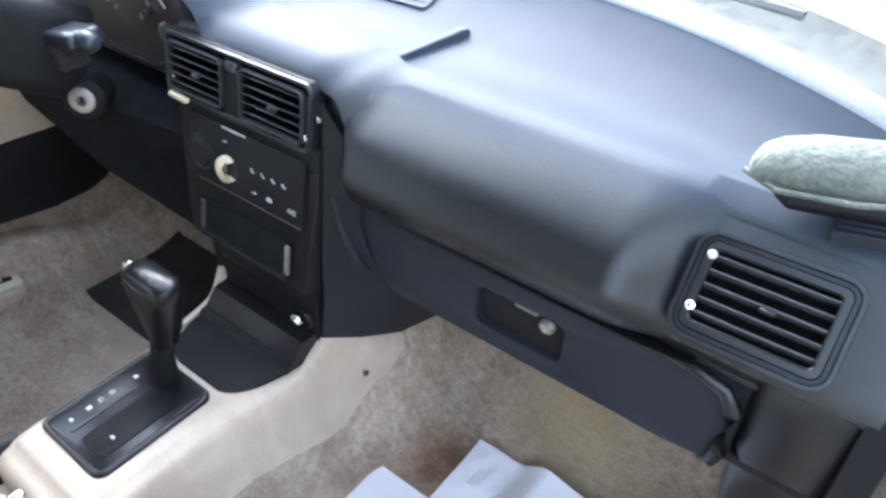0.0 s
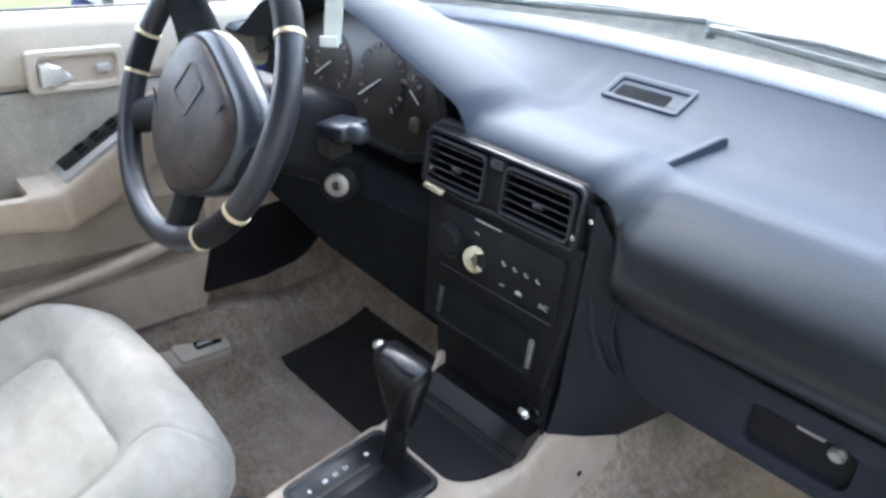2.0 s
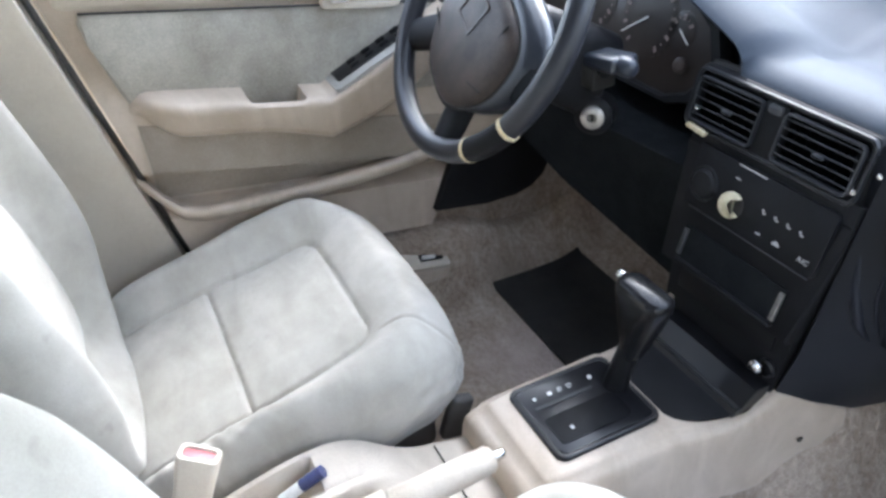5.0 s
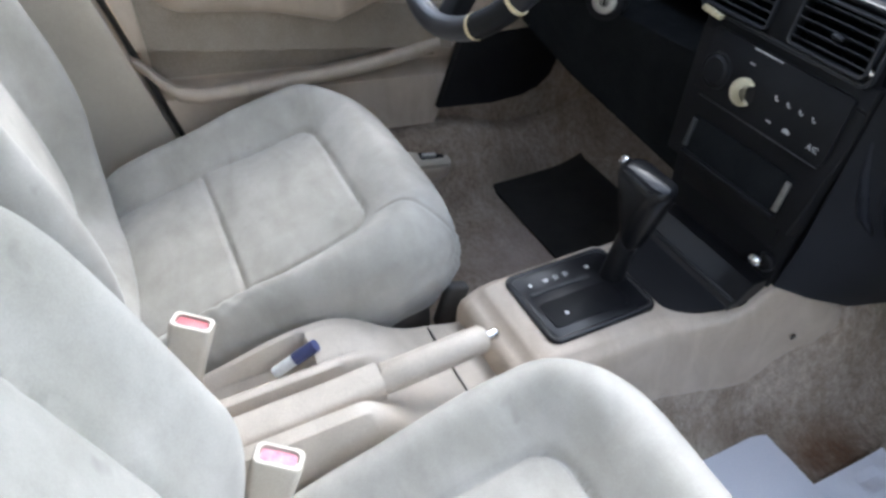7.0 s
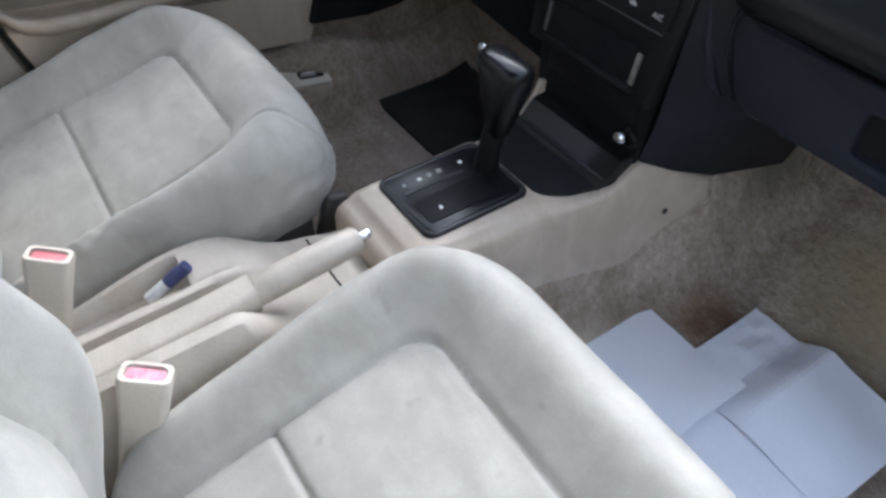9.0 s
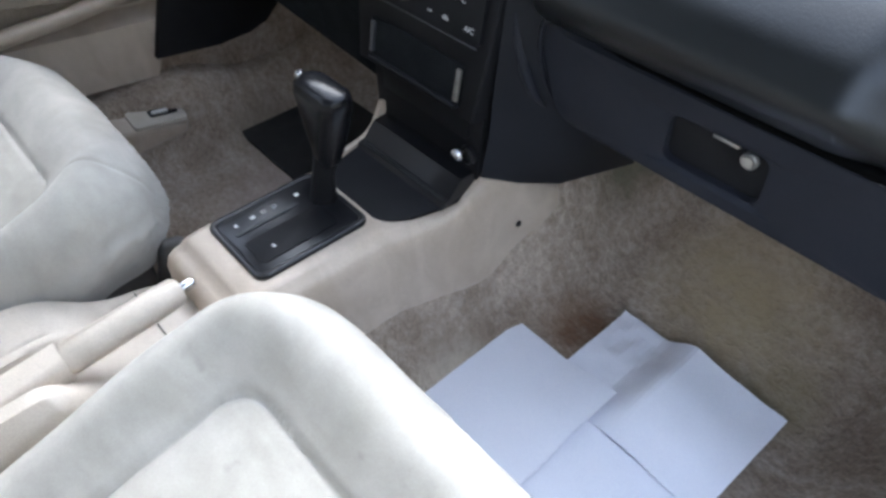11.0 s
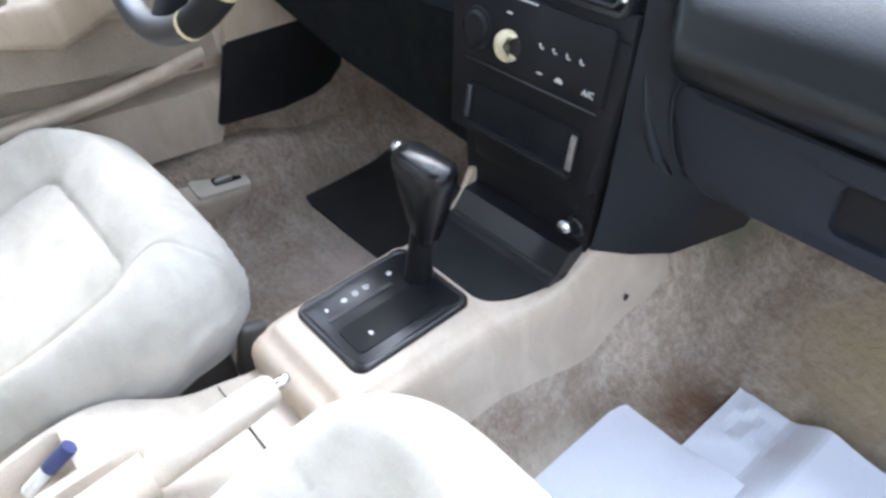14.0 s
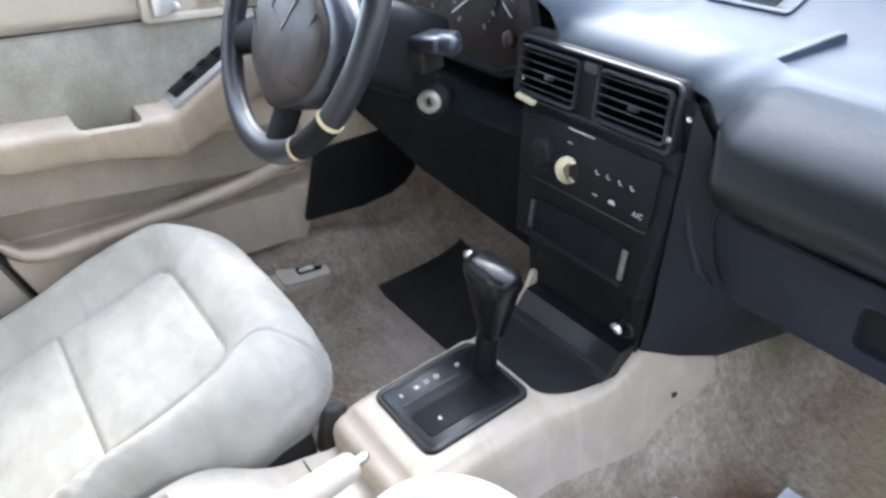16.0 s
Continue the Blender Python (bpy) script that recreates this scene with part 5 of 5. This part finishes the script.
part("knob", loft([knob_ring(z, w, d, ox, oy) for z, w, d, ox, oy in ((0.375, 0.030, 0.034, -0.006, -0.008), (0.40, 0.042, 0.044, -0.004, -0.004), (0.43, 0.064, 0.050, -0.006, 0.0), (0.46, 0.082, 0.052, -0.006, 0.002), (0.478, 0.092, 0.050, -0.006, 0.002), (0.488, 0.090, 0.044, -0.005, 0.002), (0.493, 0.078, 0.030, -0.004, 0.002))]), knob_black, shifter, "worn glossy black grip", 60)
part("button", lathe([(0.008, 0.0), (0.009, 0.008), (0.007, 0.012)], axes((-0.052, -0.146, 0.483), (0, 1, 0), (0.0, 0, -1)), 14), chrome, shifter, "chrome release button")

rear = thing("rear_console", "beige handbrake console with open tray", "centre console", (0, -0.6, 0.1))
RC = [(-0.145, 0.10), (-0.138, 0.298), (-0.130, 0.308), (-0.124, 0.305), (-0.119, 0.255), (-0.068, 0.255), (-0.063, 0.298), (-0.056, 0.304), (-0.045, 0.302), (-0.036, 0.282), (0.040, 0.282), (0.046, 0.325), (0.058, 0.348), (0.076, 0.346), (0.090, 0.315), (0.104, 0.10)]


def rear_ring(y):
    ring = []
    for i, (x, z) in enumerate(RC):
        if i in (4, 5):
            z += 0.048 * ease(-0.632, -0.618, y)
        flat = 0.300 - 0.030 * ease(-0.58, -0.46, y) - 0.018 * ease(-0.46, -0.39, y)
        go = ease(-0.60, -0.53, y) if i > 9 else ease(-0.60, -0.50, y)
        if 0 < i < 15:
            z += (flat - (0.006 if i in (1, 14) else 0.0) - z) * go
        if i in (1, 2, 3):
            z -= 0.030 * ease(-0.62, -0.80, y)
        x *= 1 - 0.34 * ease(-0.60, -0.44, y) * (1 if x < 0 else 0.35)
        ring.append(Vector((x, y, z)))
    return ring


part("base", loft([rear_ring(-1.05 + 0.665 * i / 60) for i in range(61)]), beige_grey, rear, "", 55)
part("joint_line", rbox((-0.004, -0.447, 0.2695), (0.150, 0.0014, 0.004), 0), seal, rear, "dark joint across the console")
brake = thing("handbrake", "beige handbrake lever with chrome button", "handbrake", (0.02, -0.6, 0.28))
part("lever", loft([[Vector((x + a, y, z + b)) for a, b in rounded(w, h, 0.009, 3)] for x, y, z, w, h in ((0.012, -1.0, 0.306, 0.052, 0.036), (0.016, -0.75, 0.310, 0.050, 0.036), (0.020, -0.62, 0.318, 0.047, 0.036), (0.022, -0.558, 0.325, 0.043, 0.038))]), beige_grey, brake, "", 50)
part("grip", tube([(0.022, -0.557, 0.327), (0.023, -0.553, 0.327), (0.026, -0.45, 0.335), (0.027, -0.415, 0.338), (0.027, -0.409, 0.338)], [0.019, 0.0215, 0.0205, 0.019, 0.014], 16, 0.95), beige_grey, brake, "beige ribbed grip", 50)
part("button", tube([(0.027, -0.409, 0.338), (0.0275, -0.395, 0.339), (0.0275, -0.391, 0.339)], [0.007, 0.0075, 0.005], 12), chrome, brake, "chrome release button")


def buckle(x, y, z, lean, mat, label):
    b = thing("seat_belt_buckle", label, "belt buckle", (x, y, z - 0.12), "seat belt buckles")
    up = Vector((-0.06, 0.36, 0.91)).normalized()
    wide = Vector((math.cos(radians(64)), math.sin(radians(64)), 0))
    wide = (wide - up * wide.dot(up)).normalized()
    m = axes((x, y, z), wide, up.cross(wide))
    part("stalk", loft([[m @ Vector((px, py, zz)) for px, py in rounded(w, d, 0.008)] for zz, w, d in ((-0.20, 0.046, 0.027), (-0.06, 0.050, 0.030), (-0.004, 0.056, 0.035), (0.001, 0.053, 0.032), (0.001, 0.043, 0.023), (-0.007, 0.042, 0.022))]), beige_light, b)
    part("push_button", slab(rounded(0.040, 0.019, 0.003), 0.005, m @ pose(0, 0, -0.007), 0.001), mat, b, "red release button" if mat is red_plastic else "flat pink plate for the tissue")


buckle(-0.139, -0.752, 0.374, 0, red_plastic, "beige seat belt buckle with red button")
# pink plate here stands for crumpled tissue in the buckle
buckle(0.110, -0.706, 0.380, 0, pink_plastic, "beige seat belt buckle with pink tissue in its mouth")
pen = thing("lighter_stick", "small white and navy plastic tube in the console tray", "marker", (-0.085, -0.65, 0.30))
part("barrel", tube([(-0.094, -0.672, 0.276), (-0.088, -0.642, 0.296)], 0.0085, 12), white_mark, pen, "white plastic barrel")
part("cap", tube([(-0.088, -0.642, 0.296), (-0.081, -0.612, 0.316)], [0.0095, 0.0095], 12), blue_plastic, pen, "navy blue cap")

# ---- mat, papers, pedals ----
def drape(cx, cy, w, d, turn, lift, fn=None):
    c, s = math.cos(radians(turn)), math.sin(radians(turn))

    def f(u, v):
        a, b = (u - 0.5) * w, (v - 0.5) * d
        x, y = cx + a * c - b * s, cy + a * s + b * c
        return Vector((x, y, floor_z(max(x, 0.197) if x > 0 else x, y) + lift + (fn(u, v) if fn else 0)))
    return f


tagged(part("floor_mat", sheet(24, 24, drape(-0.425, 0.100, 0.43, 0.25, 0, 0.012), 0.006), mat_black), "black rubber mat on the driver floor", "floor mat")


def lower_sheet(u, v):
    return 0.002 * math.sin(3 * u + 2 * v) + 0.006 * ease(0.55, 0.95, v)


def folded_sheet(u, v):
    """A ridge across the middle, a crumpled far corner and a curled near edge."""
    ridge = 0.034 * (ease(0.26, 0.475, u) if u < 0.475 else 1 - 0.75 * (u - 0.475) / 0.525)
    creases = 0.004 * noise.noise(Vector((u * 14, v * 9, 2))) * (1 - ease(0.2, 0.5, u)) * ease(0.3, 0.8, v)
    ridge *= 0.45 + 0.55 * ease(0.0, 0.45, v)
    return ridge + creases + 0.003 * noise.noise(Vector((u * 4, v * 4, 7))) + 0.008 * ease(0.85, 1.0, u) * v


def upper_sheet(u, v):
    return 0.016 * ease(0.45, 1.0, u) * ease(0.4, 0.7, v) + 0.0015 * noise.noise(Vector((u * 5, v * 5, 1)))


for cx, cy, w, d, turn, lf, fn, label in ((0.476, -0.150, 0.215, 0.297, -1, 0.008, lower_sheet, "loose white paper sheet on the carpet"), (0.431, 0.087, 0.300, 0.208, -1, 0.012, folded_sheet, "white paper sheet with a raised fold on passenger floor"), (0.277, -0.103, 0.210, 0.297, 0, 0.0165, upper_sheet, "flat white paper sheet lying over another sheet")):
    tagged(part("paper_sheet", sheet(40, 30, drape(cx, cy, w, d, turn, lf, fn), 0.0008), paper_mat, smooth=8), label, "paper", "papers on the floor")


tag = thing("hanging_tag", "clear plastic tag strip hanging from the mirror", "hanging tag", (0, -0.2, 0.92))
part("strip", sheet(6, 14, lambda u, v: Vector((-0.022 + 0.038 * u + 0.040 * v, -0.197 - 0.006 * u + 0.012 * v, 0.918 + 0.010 * u + 0.20 * v + 0.002 * math.sin(u * 6))), 0.0012, (0, -1, 0)), clear_plastic, tag, "crinkled clear plastic", 20)
part("hem", sheet(6, 2, lambda u, v: Vector((-0.022 + 0.038 * u, -0.2 - 0.006 * u, 0.917 + 0.008 * u + 0.010 * v)), 0.002, (0, -1, 0)), clear_plastic, tag, "milky white sealed hem", 20)
mirror = thing("rear_view_mirror", "black rear view mirror under the roof edge", "mirror", (0.02, -0.18, 1.13))
part("housing", rbox((0.02, -0.185, 1.14), (0.24, 0.03, 0.06), 0.014, 3), dash_dark, mirror)
pouch = thing("cloth_pouch", "pale green fuzzy cloth pouch lying on the dashboard corner", "pouch", (0.66, 0.14, 0.72))
part("body", loft([[Vector((0.598 + 0.17 * t, 0.135 + 0.045 * t + 0.032 * r * math.cos(a), 0.752 + 0.012 * t + (0.030 if math.sin(a) > 0 else 0.014) * r * math.sin(a) + 0.003 * noise.noise(Vector((t * 9, a, 0))))) for a in (2 * math.pi * k / 20 for k in range(20))] for t, r in ((0.0, 0.15), (0.03, 0.55), (0.10, 0.85), (0.25, 1.0), (0.5, 1.08), (0.75, 1.0), (0.92, 0.75), (1.0, 0.2))]), green_cloth, pouch, "", 60)
part("piping", tube([(0.596, 0.128, 0.747), (0.63, 0.108, 0.749), (0.69, 0.118, 0.754), (0.76, 0.148, 0.761)], 0.0028, 8), green_cloth, pouch, "pale sewn edge")
# dark form standing for the shadow beneath the pouch
part("base", loft([[Vector((0.625 + 0.135 * t, 0.142 + 0.045 * t + 0.020 * r * math.cos(a), 0.728 + 0.014 * r * math.sin(a))) for a in (2 * math.pi * k / 12 for k in range(12))] for t, r in ((0.0, 0.3), (0.1, 0.9), (0.5, 1.0), (0.9, 0.9), (1.0, 0.3))]), dash_dark, pouch, "dark underside")

# ---- windscreen, cowl, outside ----
def screen(u, v):
    x = (-0.78 + 1.56 * u) * (1 - 0.18 * v)
    y0 = 0.50 - 0.28 * min(abs(x) / 0.75, 1) ** 2.4
    return Vector((x, y0 - 0.62 * v, 0.765 + 0.42 * v))


ws = shell("window_1", sheet(24, 8, screen, 0.004, (0, 0, 1)), glass, "clear raked windscreen", "windscreen")
ws.visible_shadow = False
shell("trim_cowl", sheet(40, 8, lambda u, v: Vector((-0.8 + 1.6 * u, 0.49 + 0.13 * v - 0.28 * min(abs(2 * u - 1), 1) ** 2.4, 0.758 - 0.02 * math.sin(v * 3.1) + 0.004 * noise.noise(Vector((u * 40, v * 8, 0))))), 0.02), debris, "dark cowl with leaf litter", "cowl")
bonnet = tagged(part("bonnet", sheet(24, 16, lambda u, v: Vector((-0.78 + 1.56 * u, 0.62 + 1.0 * v - 0.26 * abs(2 * u - 1) ** 2.4, 0.765 - 0.16 * v * v - 0.06 * abs(2 * u - 1) ** 3)), 0.03), paint), "grey green bonnet in front of the windscreen", "bonnet")
for x0, x1 in ((-0.55, -0.02), (0.02, 0.55)):
    w = thing("windscreen_wiper", "dark windscreen wiper resting on the cowl", "wiper", (x0, 0.5, 0.77), "wipers")
    part("blade", tube([(x0, 0.49 - 0.28 * (abs(x0) / 0.75) ** 2.4 + 0.02, 0.785), (x1, 0.545 - 0.28 * (abs(x1) / 0.75) ** 2.4, 0.785)], 0.006, 6), seal, w)
    half = [(x0 + (x1 - x0) * k, 0.51 + 0.035 * k - 0.28 * (abs(x0 + (x1 - x0) * k) / 0.75) ** 2.4) for k in (0.0, 0.15, 0.3, 0.5)]
    part("arm", tube([(half[0][0] - 0.02, half[0][1] + 0.016, 0.778), (half[1][0], half[1][1] + 0.012, 0.788), (half[2][0], half[2][1] + 0.007, 0.792), (half[3][0], half[3][1], 0.791)], [0.010, 0.006, 0.005, 0.004], 8), vent_frame, w, "black wiper arm")
    part("pivot", lathe([(0.009, 0.0), (0.009, 0.008), (0.006, 0.012)], axes((half[0][0] - 0.02, half[0][1] + 0.016, 0.766), (1, 0, 0), (0, 1, 0)), 14), vent_frame, w, "black pivot nut")
    part("clip", rbox((half[3][0], half[3][1], 0.793), (0.022, 0.012, 0.010), 0.002, 1), slat_grey, w)

GROUND = -0.42
shell("ground", sheet(40, 40, lambda u, v: Vector((-60 + 120 * u, -60 + 120 * v, GROUND + 0.02 * noise.noise(Vector((u * 30, v * 30, 0))))), 0.2), grass_mat, "bright mown grass", "grass")
shell("road", sheet(10, 20, lambda u, v: Vector((-1.6 + 4.6 * u, -6 + 14 * v, GROUND + 0.03)), 0.02), tarmac, "grey gravel drive under the cars", "drive")
# unseen wall, added to block low sky light through the doorway
shell("wall_light_block", rbox((3.6, -2.0, 0.9), (0.3, 12.0, 2.6), 0.02), block_grey, "plain unseen wall holding back light from the right", "house wall")


def hedge(p0, p1, height, count):
    """A clipped row of leaves: many small folded leaves in an uneven band."""
    rnd = random.Random(5)
    verts, faces = [], []
    a, b = Vector(p0), Vector(p1)
    across = (b - a).cross(Vector((0, 0, 1))).normalized()
    for i in range(count):
        c = a.lerp(b, rnd.random()) + across * rnd.uniform(-0.5, 0.5)
        c.z += height * rnd.random() ** 0.8 * (0.85 + 0.25 * noise.noise(c * 0.7))
        d = Vector((rnd.gauss(0, 1), rnd.gauss(0, 1), rnd.gauss(0, 1))).normalized()
        e = d.orthogonal().normalized()
        r = rnd.uniform(0.05, 0.11)
        k = len(verts)
        verts += [c - d * r, c + e * r * 0.5, c + d * r, c - e * r * 0.5]
        faces.append((k, k + 1, k + 2, k + 3))
    me = bpy.data.meshes.new("hedge")
    me.from_pydata(verts, [], faces)
    me.materials.append(leaf_mat)
    ob = new("hedge", me)
    return tagged(ob, "dark green hedge along the far edge of the grass", "hedge", kind="stuff")


hedge((-10.2, -14, GROUND), (-10.2, 12, GROUND), 2.2, 14000)
hedge((-12, 13, GROUND), (10, 13, GROUND), 2.6, 12000)
# unseen row behind, guessed from green reflections and holding back the sky
hedge((-12, -7.5, GROUND), (10, -7.5, GROUND), 4.2, 16000)

# ---- parked blue car ----
CX, CY = -3.82, 0.86
car = thing("parked_car", "dark blue saloon parked on the grass", "car", (CX, CY + 2.1, GROUND))
BODY = [(0.0, 0.30, 0.64, 0.70), (0.06, 0.22, 0.70, 0.78), (0.35, 0.20, 0.77, 0.83), (0.9, 0.20, 0.82, 0.85), (1.35, 0.20, 0.87, 0.86), (2.6, 0.20, 0.90, 0.86), (3.5, 0.22, 0.92, 0.85), (4.2, 0.26, 0.90, 0.81), (4.38, 0.34, 0.70, 0.70)]
part("body", loft([[Vector((CX + sx * w, CY + y, GROUND + z)) for sx, z in ((-0.92, b), (-1.0, (b + t) / 2), (-0.97, t - 0.06), (-0.80, t), (0.80, t), (0.97, t - 0.06), (1.0, (b + t) / 2), (0.92, b))] for y, b, t, w in BODY]), blue_paint, car, "glossy dark blue body", 35)
part("cabin", loft([[Vector((CX + sx * w, CY + y, GROUND + z)) for sx, z in ((-1, 0.86), (-0.82, t), (0.82, t), (1, 0.86))] for y, t, w in ((1.30, 0.90, 0.74), (1.95, 1.32, 0.70), (2.9, 1.36, 0.70), (3.7, 0.94, 0.72))]), gloss_black, car, "dark tinted windows", 30)
part("roof", loft([[Vector((CX + sx * 0.58, CY + y, GROUND + z)) for sx, z in ((-1, t - 0.02), (-0.8, t + 0.02), (0.8, t + 0.02), (1, t - 0.02))] for y, t in ((1.95, 1.33), (2.4, 1.37), (2.95, 1.36))]), blue_paint, car)
for sx in (-1, 1):
    part("headlight", loft([[Vector((CX + sx * x, CY + y + d, GROUND + z)) for d, z in ((0.0, 0.52), (-0.03, 0.55), (-0.03, 0.62), (0.0, 0.66), (0.08, 0.66), (0.08, 0.52))] for x, y in ((0.12, -0.002), (0.40, 0.0), (0.62, 0.012), (0.72, 0.05), (0.79, 0.13), (0.81, 0.22))]), white_mark, car, "clear white headlight", 50)
    part("door_mirror", rbox((CX + sx * 0.93, CY + 1.55, GROUND + 0.95), (0.16, 0.10, 0.12), 0.03, 3), blue_paint, car)
    for y in (0.85, 3.45):
        wl = part("wheel", lathe([(0.18, 0.0), (0.27, 0.02), (0.30, 0.06), (0.30, 0.15), (0.27, 0.19), (0.18, 0.20)], axes((CX + sx * 0.74, CY + y, GROUND + 0.30), (0, -sx, 0), (0, 0, 1)) @ pose(0, 0, -0.06), 24), tyre_mat, car, "black tyre")
        part("hubcap", lathe([(0.18, 0.0), (0.17, 0.02), (0.05, 0.03)], axes((CX + sx * 0.88, CY + y, GROUND + 0.30), (0, -sx, 0), (0, 0, 1)), 20), steel, wl)
part("bumper", loft([[Vector((CX + x, CY + y + d, GROUND + z)) for d, z in ((0.0, 0.28), (-0.05, 0.32), (-0.06, 0.42), (-0.03, 0.49), (0.06, 0.50), (0.06, 0.28))] for x, y in ((-0.84, 0.30), (-0.81, 0.10), (-0.70, 0.01), (-0.35, -0.02), (0.35, -0.02), (0.70, 0.01), (0.81, 0.10), (0.84, 0.30))]), blue_paint, car, "blue front bumper", 50)
part("grille", rbox((CX, CY - 0.005, GROUND + 0.575), (0.22, 0.03, 0.08), 0.008), gloss_black, car, "black front grille")
